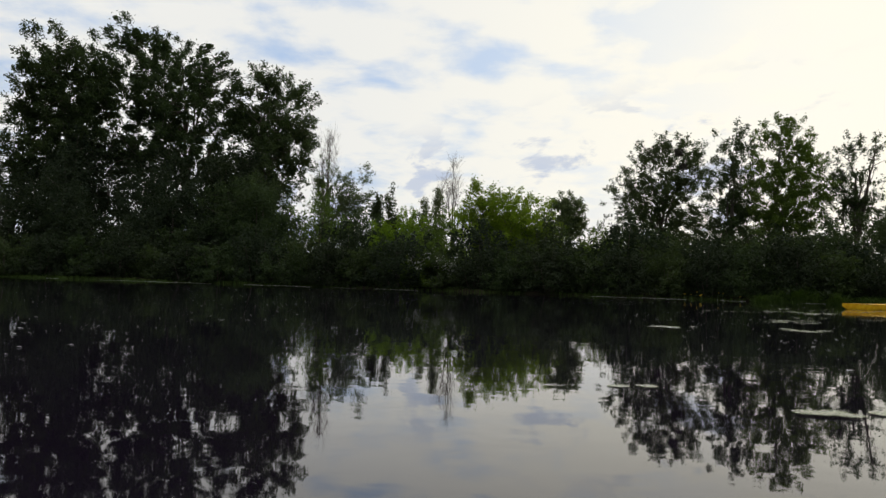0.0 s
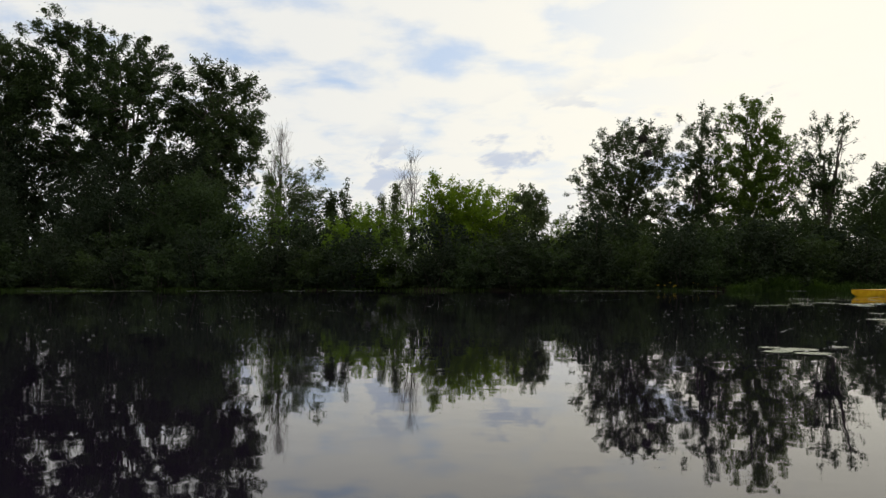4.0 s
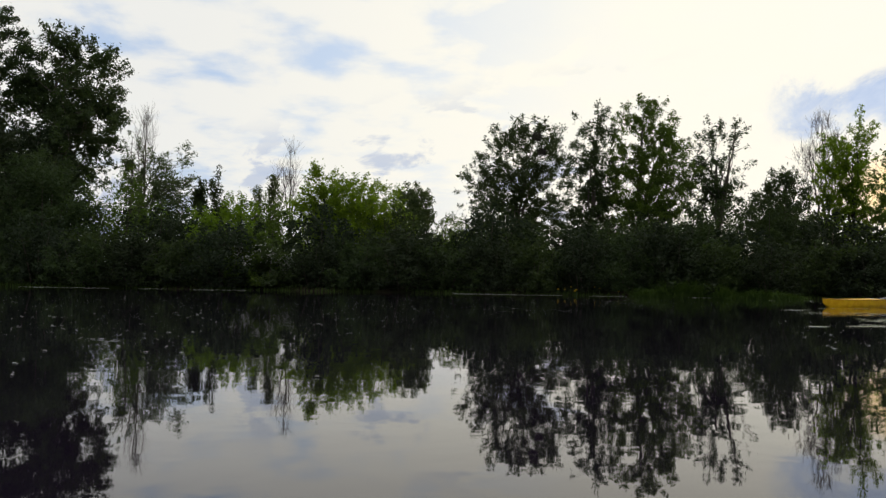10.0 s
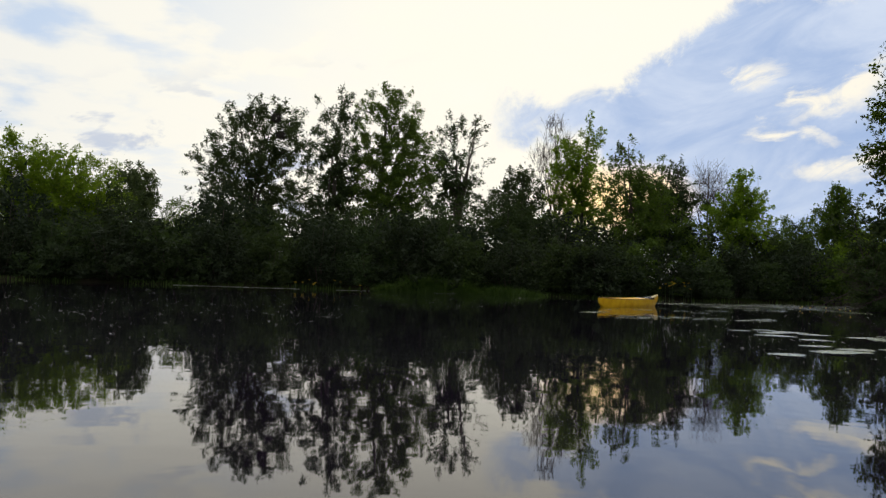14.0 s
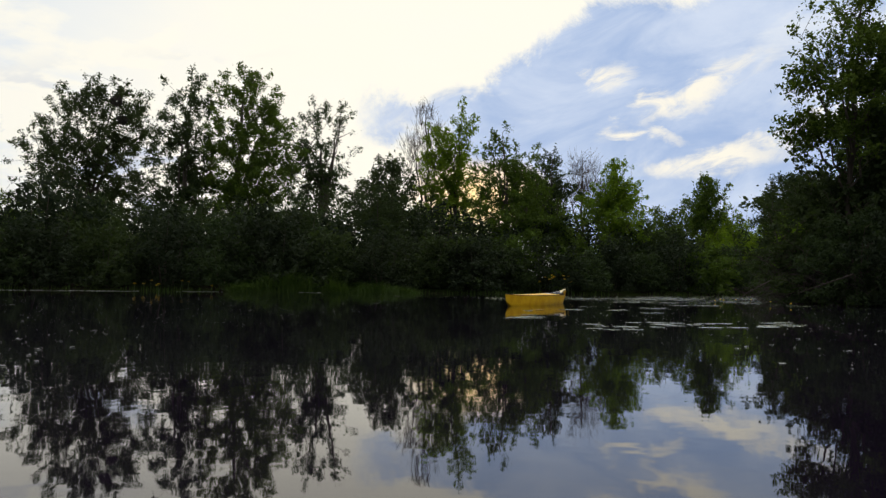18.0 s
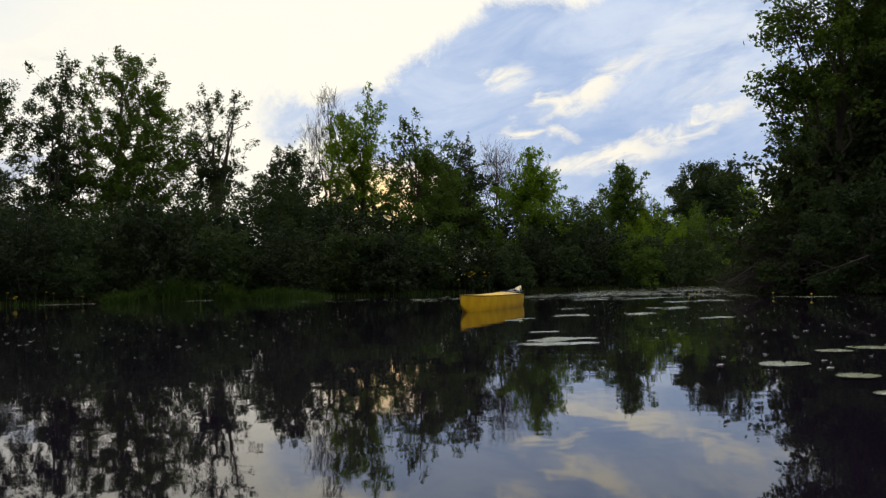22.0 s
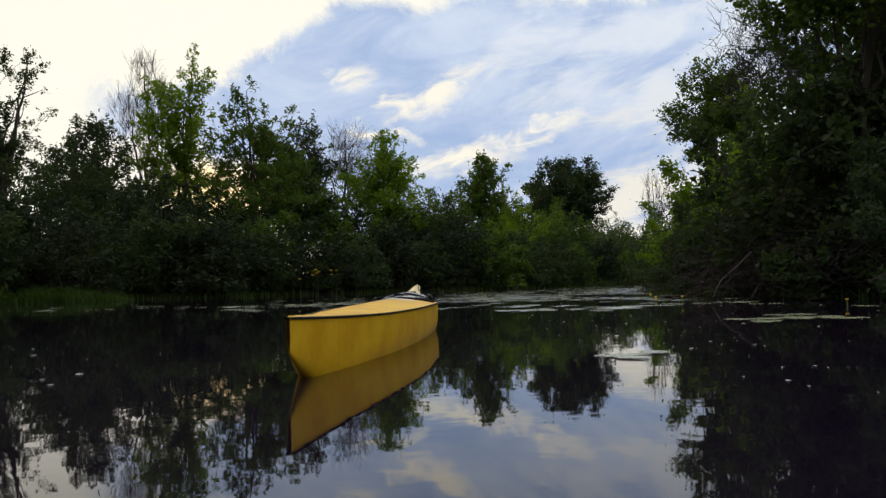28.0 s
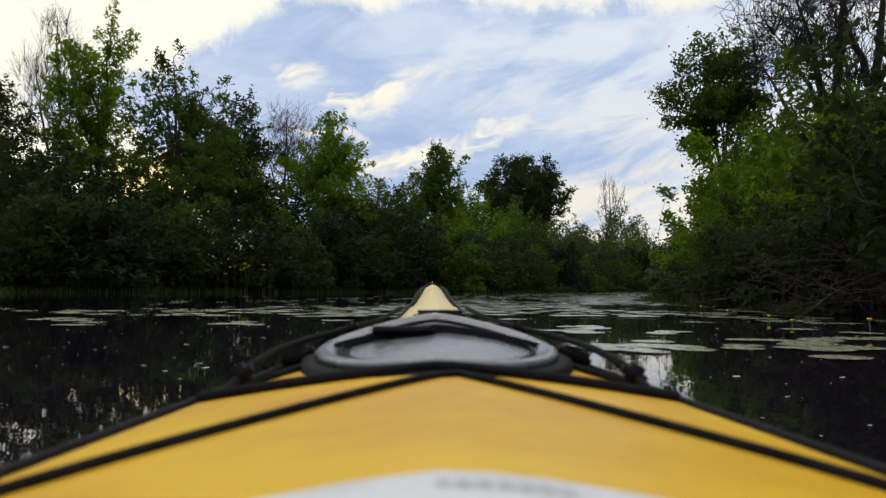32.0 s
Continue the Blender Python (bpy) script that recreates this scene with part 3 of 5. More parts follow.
grown_tree("tall_tree", -38.5, 96, LEAF_DARK, TALL, 12, turn=21.9, leaf_n=76000, masses=((-7.8, 26.6, 4.6, 3.2), (-2.3, 26.4, 4.3, 3.4), (-6.0, 21.4, 5.0, 4.0), (0.2, 21.9, 4.3, 4.3), (-3.8, 16.0, 5.7, 3.6), (-11.4, 24.6, 2.7, 2.9), (3.2, 19.5, 3.0, 3.4), (1.5, 24.4, 3.0, 2.8), (-7.5, 15.0, 4.0, 3.0), (2.0, 13.5, 4.0, 3.0)), **old)
grown_tree("tall_tree", -27.5, 95, LEAF_DARK, TALL + " with drooping side branches", 13, turn=16.1, leaf_n=40000, masses=((-2.0, 23.4, 3.4, 2.4), (1.9, 22.4, 2.3, 1.4), (0.2, 18.8, 3.5, 2.5), (-2.0, 14.6, 4.1, 2.7), (2.2, 17.2, 2.0, 1.5), (-3.6, 19.0, 2.6, 2.6), (-2.5, 10.5, 4.0, 2.5)), **old)
grown_tree("tall_tree", -66, 88, LEAF_DARK, TALL, 17, turn=36, leaf_n=30000, masses=((0.3, 21.5, 3.8, 3.0), (2.6, 17.6, 2.6, 2.4), (-1.0, 16.5, 4.4, 3.6), (1.0, 11.0, 4.6, 4.0)), **old)
grown_tree("tree", -54, 84, LEAF_DARK, "dark leafy tree with thin top on the far bank", 18, turn=32.7, leaf_n=14000, leaf=0.18, clump=0.8, ends_n=351, masses=((0.8, 14.3, 2.3, 2.0), (0.4, 11.2, 3.1, 2.8), (-0.2, 7.5, 3.4, 2.8)))
# trees and thickets below the tall crowns wear the shade-darkened leaf colour
tree("tree", -47.0, 82, 15.5, 9, LEAF_SHADE, "leafy tree under the taller ones, leaves coloured dark for shade", 20, leaf_n=15000, leaf=0.21, clump=1.1, clear=0.1)
tree("tree", -31.0, 84, 13.5, 8, LEAF_SHADE, "leafy tree under the taller ones, leaves coloured dark for shade", 25, leaf_n=13000, leaf=0.21, clump=1.1, clear=0.1)
tree("tree", -38.0, 84, 14.5, 9, LEAF_SHADE, "leafy tree under the taller ones, leaves coloured dark for shade", 19, leaf_n=15000, leaf=0.21, clump=1.1, clear=0.1)
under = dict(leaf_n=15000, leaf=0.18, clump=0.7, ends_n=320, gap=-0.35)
grown_tree("tree", -45.4, 86, LEAF_SHADE, "leafy tree under the taller ones, leaves coloured dark for shade", 26, turn=27, masses=((0.0, 8.5, 4.2, 4.0), (1.2, 12.5, 3.0, 2.8), (-2.0, 6.0, 3.6, 3.4)), **under)
grown_tree("tree", -29.0, 86, LEAF_SHADE, "leafy tree under the taller ones, leaves coloured dark for shade", 27, turn=19, masses=((0.0, 8.5, 3.8, 4.0), (0.6, 11.6, 2.6, 2.6), (1.4, 5.5, 3.4, 3.2)), **under)
bush("tall_bush", -33, 76, 11.0, 12, LEAF_SHADE, "large thicket on the far bank, leaves coloured dark for shade", 21, leaf_n=24000, leaf=0.21, clump=1.1, stems=24)
bush("tall_bush", -44, 74, 11.4, 13, LEAF_SHADE, "large thicket on the far bank, leaves coloured dark for shade", 22, leaf_n=24000, leaf=0.21, clump=1.1, stems=24)
bush("tall_bush", -55, 74, 10.5, 13, LEAF_SHADE, "large thicket on the far bank, leaves coloured dark for shade", 24, leaf_n=22000, leaf=0.22, clump=1.1, stems=24)
bush("tall_bush", -24.4, 76.4, 11.4, 11, LEAF_DARK, "tall fresh green thicket on the far bank", 23, leaf_n=30000, leaf=0.19, clump=1.0, stems=26)
bare = dict(bark=BARK, leaf_n=0, twigs=5, upright=1.2, profile="vase", lobes=3, spread=0.22)
tree("bare_tree", -27.5, 118.9, 23.3, 5.0, LEAF_GREY, "slender bare tree with fine twigs", 31, clear=0.45, clump=2.2, clumps=70, fine=0.013, **bare)
grown_tree("thin_tree", -20.5, 88, LEAF_GREY, "thin-leaved greyish green young tree", 32, turn=13.1, leaf_n=15000, leaf=0.13, clump=0.55, ends_n=445, upright=1.3, twigs=1, gap=-0.2, masses=((-0.4, 11.0, 1.5, 2.9), (1.6, 10.5, 1.3, 2.8), (3.8, 11.0, 1.2, 2.6), (2.1, 8.0, 3.1, 2.7), (0.6, 6.0, 3.0, 2.6)))
tree("dark_tree", -14.2, 91, 11.9, 4.6, LEAF_DARK, "narrow dark tree with a pointed top", 33, leaf_n=9000, leaf=0.18, clump=0.8, profile="cone", clear=0.1, lobes=2)
bush("yellow_green_bush", -10.8, 77, 7.5, 6.6, LEAF_BRIGHT, "yellow-green bush on the far bank", 34, leaf_n=14601, leaf=0.162, clump=0.8)
tree("bare_tree", -9.7, 124.6, 20, 4.6, LEAF_GREY, "slender bare tree with fine twigs", 35, clear=0.5, clump=2.0, clumps=60, fine=0.013, **bare)
tree("grey_tree", -10.9, 111.5, 14.2, 4.4, LEAF_GREY, "narrow grey-green tree behind the bank", 36, leaf_n=9360, leaf=0.16, clump=0.8, profile="cone", upright=1.2, lobes=2)
grown_tree("bright_bushy_tree", -1.8, 94, LEAF_BRIGHT, "large rounded bright green bushy tree", 37, turn=1.1, leaf_n=46000, leaf=0.16, clump=0.75, ends_n=837, gap=-0.35, skin=0.4, masses=((1.7, 7.6, 4.5, 3.2), (-1.6, 7.8, 2.9, 3.2), (4.6, 6.7, 2.9, 2.9), (1.4, 4.4, 5.8, 3.2), (-2.3, 10.5, 1.0, 1.9), (3.7, 9.6, 0.9, 1.5)))
grown_tree("round_tree", 10.2, 149.6, LEAF_GREY, "distant round-topped grey-green tree", 40, turn=-3.9, leaf_n=11000, leaf=0.24, clump=0.85, ends_n=240, masses=((-0.3, 14.7, 2.9, 2.7), (0.8, 11.8, 2.6, 2.1)))
for k, (x, y, h, w) in enumerate(((14, 141, 12.5, 11), (21, 138, 11.0, 10), (5, 140, 12.5, 10), (26, 134, 10.5, 9), (-3, 132, 11.5, 9))):
    bush("distant_tree", x, y, h, w, LEAF_GREY, "distant hazy green tree behind the bank", 41 + k, leaf_n=13000, leaf=0.281, clump=1.2, category="tree")
white = bush("flowering_bush", -6.7, 66.9, 4.2, 4.2, LEAF_GREEN, "green bush with sprays of white blossom at the water", 50, leaf_n=13478, leaf=0.111, clump=0.6)

# ---- the northern bank: airy trees against the bright sky ----
AIRY = "airy-crowned tree with small leaves and visible limbs"
airy = dict(leaf=0.135, clump=0.55, fine=0.012, gap_size=1.0, limbs=40)
grown_tree("airy_tree", 16.4, 95.4, LEAF_DARK, AIRY + " and two bird nests", 61, turn=-10.6, leaf_n=56000, ends_n=1100, upright=0.2, gap=-0.16, masses=((2.6, 16.4, 2.9, 2.1), (-0.8, 15.6, 2.7, 2.3), (-3.3, 11.8, 2.4, 3.2), (0.3, 12.1, 4.1, 3.4), (3.9, 12.9, 2.5, 3.8), (-2.4, 7.8, 2.9, 2.6), (2.1, 8.0, 3.8, 2.7), (0.0, 4.5, 5.0, 2.6)), **airy)
grown_tree("airy_tree", 22.4, 87.6, LEAF_DARK, AIRY, 62, turn=-16.4, leaf_n=34000, ends_n=594, upright=0.6, gap=-0.08, masses=((0.9, 15.7, 2.3, 2.3), (-0.1, 12.0, 2.4, 2.6), (2.5, 9.2, 3.0, 2.5), (-0.6, 7.6, 2.8, 2.2), (0.5, 4.6, 4.4, 2.6)), **airy)
grown_tree("airy_tree", 26.6, 84.2, LEAF_GREEN, AIRY, 63, turn=-20.4, leaf_n=42000, ends_n=702, upright=0.6, gap=-0.12, masses=((0.1, 16.4, 2.5, 2.1), (2.0, 14.0, 2.0, 2.2), (-0.3, 12.5, 2.7, 2.6), (2.7, 10.7, 2.0, 2.4), (0.2, 8.1, 3.0, 2.2), (1.0, 5.0, 4.2, 2.8)), **airy)
grown_tree("airy_tree", 33.2, 85.5, LEAF_DARK, "sparse grey-green tree with a crooked leaning trunk", 64, turn=-24.7, leaf_n=16000, ends_n=405, upright=0.5, twigs=1, thick=1.6, gap=-0.05, masses=((2.9, 15.5, 1.7, 1.3), (0.4, 14.9, 1.6, 1.2), (-0.6, 12.3, 1.7, 1.6), (2.2, 12.5, 1.2, 1.3), (0.1, 9.2, 2.1, 1.8), (1.8, 9.6, 1.6, 1.6), (0.6, 6.0, 3.6, 2.6)), **airy)
bush("tall_bush", 31.8, 68.6, 9.0, 5.5, LEAF_DARK, "tall green thicket on the bank", 65, leaf_n=14601, leaf=0.144, clump=0.8)
tree("bare_tree", 39.3, 75.6, 15.9, 4.4, LEAF_GREY, "bare tree top with fine upright twigs", 66, clear=0.55, clump=1.1, clumps=240, fine=0.009, **bare)
lit = dict(leaf=0.14, clump=0.45, upright=0.9, gap=-0.08, gap_size=0.8)
grown_tree("upright_tree", 38.7, 71.4, LEAF_BRIGHT, "upright fresh green tree lit from behind", 67, turn=-34.3, leaf_n=17000, ends_n=580, masses=((1.1, 12.9, 1.0, 1.6), (-0.5, 11.3, 1.2, 1.5), (0.5, 11.0, 1.4, 1.4), (-0.2, 9.1, 2.1, 1.6), (0.7, 6.9, 2.5, 1.8), (0.0, 4.6, 3.0, 2.2)), **lit)
grown_tree("upright_tree", 41.0, 67.0, LEAF_GREEN, "upright green tree lit from behind", 68, turn=-38.2, leaf_n=14500, ends_n=513, masses=((-0.2, 11.0, 0.9, 1.3), (-1.3, 11.1, 0.5, 0.9), (-0.5, 8.8, 1.7, 1.4), (0.9, 8.5, 1.5, 1.4), (-0.4, 6.6, 2.6, 1.7), (1.8, 6.4, 2.2, 1.8), (0.4, 4.4, 3.2, 2.2)), **lit)
grown_tree("dark_tree", 34.6, 73.0, LEAF_DARK, "dark leafy tree on the bank", 58, turn=-30.5, leaf_n=18000, leaf=0.13, clump=0.55, ends_n=432, gap=-0.2, masses=((0.0, 9.3, 1.0, 1.2), (0.0, 7.6, 1.9, 1.6), (-1.3, 6.3, 1.8, 1.6), (0.3, 4.6, 2.6, 2.2)))
bush("tall_bush", 43.2, 65.5, 9.4, 5.6, LEAF_GREEN, "tall green thicket on the bank", 69, leaf_n=15000, leaf=0.136, clump=0.7)
leafy = dict(leaf=0.145, clump=0.48, upright=0.7, gap=-0.25, gap_size=0.9)
grown_tree("dark_tree", 47.2, 68.5, LEAF_DARK, "dark leafy tree on the bank", 70, turn=-41.5, leaf_n=12000, ends_n=432, masses=((-0.1, 10.3, 0.8, 1.1), (-0.2, 8.1, 2.2, 1.7), (-1.6, 7.7, 1.9, 1.7), (-0.5, 5.0, 2.6, 2.0)), **leafy)
grown_tree("bare_tree", 51.0, 69.0, LEAF_GREY, "grey half-bare tree with arching bare twigs", 71, bark=BARK, turn=-44, leaf_n=0, ends_n=330, clump=1.0, twigs=3, upright=1.0, fine=0.010, gap=-0.4, thick=1.1, masses=((0.0, 10.0, 1.9, 1.7), (-1.2, 8.0, 1.7, 1.6), (1.3, 8.4, 1.7, 1.6)))
grown_tree("light_tree", 51.2, 64.9, LEAF_BRIGHT, "light green young tree with an airy top", 72, turn=-46.0, leaf_n=12500, ends_n=459, masses=((-0.4, 9.2, 1.3, 1.4), (0.2, 7.8, 1.6, 1.6), (-1.7, 6.7, 2.0, 1.7), (0.2, 5.4, 2.4, 2.0)), **leafy)
bush("tall_bush", 56.5, 65, 8.0, 5.4, LEAF_GREEN, "fresh green thicket on the bank", 73, leaf_n=14000, leaf=0.136, clump=0.7, lobes=6)
grown_tree("pointed_tree", 61.6, 64.8, LEAF_GREEN, "green tree with a pointed top", 74, turn=-53, leaf_n=11000, ends_n=432, masses=((0.1, 9.2, 0.9, 1.3), (0.2, 7.4, 2.0, 1.8), (-0.2, 5.6, 2.4, 1.8)), **leafy)
bush("tall_bush", 62.6, 63.4, 8.4, 6.8, LEAF_BRIGHT, "fresh green thicket on the bank", 79, leaf_n=16000, leaf=0.136, clump=0.7, lobes=6)
bush("bush", 59.5, 61.0, 5.8, 5.4, LEAF_BRIGHT, "fresh green bush at the water", 75, leaf_n=13478, leaf=0.125, clump=0.6)
grown_tree("round_tree", 84.8, 71.5, LEAF_DARK, "round-crowned dark green tree", 76, turn=-60.6, leaf_n=38000, leaf=0.17, clump=0.7, ends_n=756, upright=0.3, gap=-0.2, masses=((1.2, 10.9, 3.3, 2.0), (-1.1, 8.9, 2.8, 2.5), (3.1, 9.2, 2.2, 2.2), (0.9, 6.9, 3.1, 2.0)))
tree("bare_tree", 106, 70.2, 14.0, 4.4, LEAF_GREY, "distant bare tree above the thicket", 77, clear=0.45, clump=1.5, clumps=60, fine=0.012, **bare)
bush("distant_tree", 105, 68.5, 10.6, 6, LEAF_DARK, "distant dark tree above the thicket", 78, leaf_n=8985, leaf=0.196, clump=1.0, category="tree")
for k, (x, y, h, w) in enumerate(((92.4, 64, 7.6, 8), (99, 64, 8.2, 8), (82, 63, 6.6, 7), (76, 61.5, 6.0, 6), (72, 64, 7.2, 6), (112, 62, 7.5, 9), (120, 56, 8, 10), (124, 48, 8, 10))):
    bush("willow_bush", x, y, h, w, LEAF_GREY if k % 2 else LEAF_GREEN, "grey-green willow thicket at the end of the channel", 80 + k, leaf_n=10000, leaf=0.170, clump=0.9)

# ---- thickets that close the gaps behind the northern shore ----
for k, (x, y, h, w) in enumerate(((-16, 84, 8.6, 8.5), (-8, 86, 8.6, 8.5), (-13, 98, 9.6, 8), (4, 88, 9, 8), (9.5, 90, 7.4, 9), (14.5, 82, 7.0, 9), (21, 78, 7.4, 9), (-20, 80, 9.5, 9), (27, 80, 8, 8), (31, 78, 8.4, 8))):
    bush("thicket", x, y, h, w, LEAF_GREEN if k % 3 == 1 else LEAF_DARK, "green thicket behind the far shore", 200 + k, leaf_n=9000, leaf=0.19, clump=0.9)
for k, (x, y, h, w) in enumerate(((27, 74, 7.6, 7), (36, 70, 7.2, 7), (44, 70, 7.4, 7), (46, 63.6, 6.8, 6), (54, 62.6, 6.2, 6), (50, 72, 8.6, 7), (58.5, 67.5, 7.6, 6.5), (65.5, 64, 7.2, 6.5), (70, 67, 7.4, 7), (77, 67, 7.0, 7))):
    bush("thicket", x, y, h, w, (LEAF_GREEN, LEAF_DARK, LEAF_BRIGHT)[k % 3] if x > 45 else LEAF_DARK, "green thicket behind the far shore", 210 + k, leaf_n=9500, leaf=0.16, clump=0.8)

# ---- bushes all along the northern shore ----
BUSHES = []
# every other dark shore bush has shade coloured into its leaves
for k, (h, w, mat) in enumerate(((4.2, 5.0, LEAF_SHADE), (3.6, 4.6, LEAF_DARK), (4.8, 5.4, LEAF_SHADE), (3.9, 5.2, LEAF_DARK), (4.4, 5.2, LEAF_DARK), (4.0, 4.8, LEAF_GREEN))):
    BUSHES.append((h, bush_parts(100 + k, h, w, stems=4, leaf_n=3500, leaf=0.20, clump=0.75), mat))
BUSH_MESHES = [(h, mesh_from("branchwork", p[0][0], p[0][1], BARK, True), mesh_from("foliage", p[1][0], p[1][1], mat)) for h, p, mat in BUSHES]


def shore_bush(x, y, k, size, turn, label):
    h, stems, fol = BUSH_MESHES[(4 + k % 2) if 50 < x < 90 and k % 3 else k % 4]
    root = tagged(new("bush"), label, "bush", "bushes along the shore")
    root.matrix_basis = pose(x, y, grounded(x, y) - 0.05, 0, 0, turn) @ Matrix.Diagonal((size, size, size * random.uniform(0.85, 1.12), 1))
    child("branchwork", stems, root)
    child("foliage", fol, root)


pos, side = along(NORTH[1:], 3.0)
for i, (p, n) in enumerate(zip(pos, side)):
    if p[0] < -66:
        continue
    back = 1.2 + random.uniform(-0.6, 0.9)
    shore_bush(p[0] + n[0] * back, p[1] + n[1] * back, i, random.uniform(0.8, 1.1), random.uniform(0, 360), "fresh green bush overhanging the far shore" if 50 < p[0] < 88 else "dark green bush overhanging the far shore")
    for back in (6.4,):
        back += random.uniform(-1.2, 1.8)
        shore_bush(p[0] + n[0] * back, p[1] + n[1] * back, i + 2, random.uniform(1.1, 1.4), random.uniform(0, 360), "dark green bush behind the far shore")

# ---- the near right bank ----
grown_tree("young_tree", 23.9, 30.6, LEAF_GREEN, "slender young tree with pointed leaves and airy tufted branches", 121, turn=-58.8, leaf_n=17000, leaf=0.065, thick=0.6, clump=0.30, ends_n=513, upright=0.8, fine=0.005, gap=-0.1, gap_size=0.7, far=False, masses=((0.6, 7.9, 0.6, 1.1), (0.3, 6.4, 0.9, 0.9), (-0.8, 6.0, 0.45, 1.0), (-1.1, 4.7, 0.6, 0.5), (-0.4, 4.3, 0.9, 0.8), (0.7, 4.9, 1.0, 1.2), (1.3, 6.6, 0.8, 1.3)))
grown_tree("bank_tree", 24.9, 31.2, LEAF_DARK, "broad dark leafy tree sloping down to the near bank", 127, turn=-68.1, ground=0.3, leaf_n=11000, leaf=0.085, clump=0.36, ends_n=400, upright=0.4, fine=0.006, gap=-0.3, gap_size=0.8, far=False, masses=((-1.6, 1.2, 1.0, 0.8), (-0.4, 2.3, 1.1, 1.1), (1.1, 3.5, 1.3, 1.7), (1.0, 1.6, 1.6, 1.5)))
tree("leafy_tree", 27.0, 29.4, 8.6, 5.2, LEAF_DARK, "dense dark leafy tree on the near bank", 122, leaf_n=18000, leaf=0.11, clump=0.7, limbs=22, clear=0.06, lobes=4, far=False)
tree("leafy_tree", 29.2, 25.5, 10.5, 6.4, LEAF_DARK, "dense dark leafy tree on the near bank", 125, leaf_n=16000, leaf=0.13, clump=0.8, limbs=22, clear=0.06, lobes=4, far=False)
grown_tree("leafy_tree", 44.4, 39.7, LEAF_GREEN, "leafy tree leaning over the channel", 123, turn=-74.9, leaf_n=17000, leaf=0.085, clump=0.38, ends_n=567, upright=0.4, gap=-0.14, gap_size=0.9, fine=0.006, far=False, masses=((-0.6, 8.3, 1.1, 1.0), (0.2, 8.4, 0.9, 0.8), (-1.5, 6.9, 1.0, 0.9), (-0.2, 6.4, 1.3, 1.0), (-0.6, 5.6, 0.8, 0.6), (0.6, 7.2, 1.1, 1.0)))
dead = dict(bark=BARK_DARK, leaf_n=700, leaf=0.09, clump=0.65, twigs=3, upright=0.25, fine=0.010, gap=-0.5, deep=0.8, thick=1.8, skin=0.7)
grown_tree("dead_tree", 38.6, 35.2, LEAF_DARK, "dead dark tree with bare spreading limbs", 124, turn=-81.4, ends_n=567, masses=((0.0, 8.6, 1.9, 2.2), (-1.6, 7.2, 1.4, 1.4), (1.6, 9.4, 1.9, 2.0), (0.5, 6.0, 2.0, 1.5)), **dead)
grown_tree("dead_tree", 42.6, 36.8, LEAF_DARK, "dead dark tree with bare spreading limbs", 126, turn=-79, ends_n=445, masses=((-0.4, 9.6, 1.8, 2.0), (-1.4, 7.6, 1.5, 1.4), (1.4, 10.2, 1.6, 1.8)), **dead)
for k, (x, y, h, w, n) in enumerate(((22.6, 29.3, 2.6, 3.0, 13000), (24.2, 30.9, 2.0, 2.2, 9000), (26.6, 33.2, 2.0, 2.2, 9000), (21.9, 27.0, 2.8, 3.2, 12000), (29.4, 35.4, 2.0, 2.4, 9000), (33.6, 37.2, 1.8, 2.4, 8000), (38.5, 39.0, 1.6, 2.4, 7000), (43.6, 40.7, 1.6, 2.6, 6000))):
    # odd ones take the leaf colour with shade painted in
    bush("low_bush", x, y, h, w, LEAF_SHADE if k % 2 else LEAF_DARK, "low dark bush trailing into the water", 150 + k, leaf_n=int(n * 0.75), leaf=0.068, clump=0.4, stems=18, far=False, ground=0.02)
OVER = "green bush hanging over the near bank"
# bright leaf colour here stands in for sky light on the bushes
for k, (x, y, h, w, mat, n) in enumerate(((24.6, 30.3, 4.4, 4.2, LEAF_DARK, 18000), (29.1, 33.2, 3.5, 3.4, LEAF_BRIGHT, 20000), (32.4, 35.4, 4.0, 4.2, LEAF_BRIGHT, 18000), (36.7, 37.0, 3.8, 4.4, LEAF_BRIGHT, 15000), (41.0, 38.7, 3.5, 4.4, LEAF_GREEN, 13000), (47.0, 41.0, 3.2, 4.6, LEAF_GREY, 9000))):
    bush("bank_bush", x, y, h, w, mat, OVER, 130 + k, leaf_n=int(n * 0.8), leaf=0.08, clump=0.5, stems=24, far=False)
# the greener ones are coloured lighter to look lit
for k, (x, y, h, w, mat, n) in enumerate(((24.6, 26.4, 4.8, 5.0, LEAF_DARK, 10000), (31.5, 31.4, 5.0, 5.0, LEAF_DARK, 10000), (35.8, 33.4, 4.8, 5.0, LEAF_GREEN, 10000), (33, 23, 6, 6, LEAF_DARK, 9000), (34.5, 34.6, 6.2, 5.0, LEAF_GREEN, 13000), (37.6, 36.3, 6.2, 4.6, LEAF_GREEN, 13000), (31.2, 32.8, 5.2, 4.2, LEAF_GREEN, 12000), (41.5, 38.0, 5.6, 4.4, LEAF_DARK, 10000), (52, 41.5, 4.0, 6, LEAF_GREY, 8000), (60, 43.5, 4.6, 7, LEAF_GREY, 8000))):
    bush("bank_bush", x, y, h, w, mat, "dark green bush behind the near bank", 140 + k, leaf_n=n, leaf=0.13, clump=0.7, stems=22)


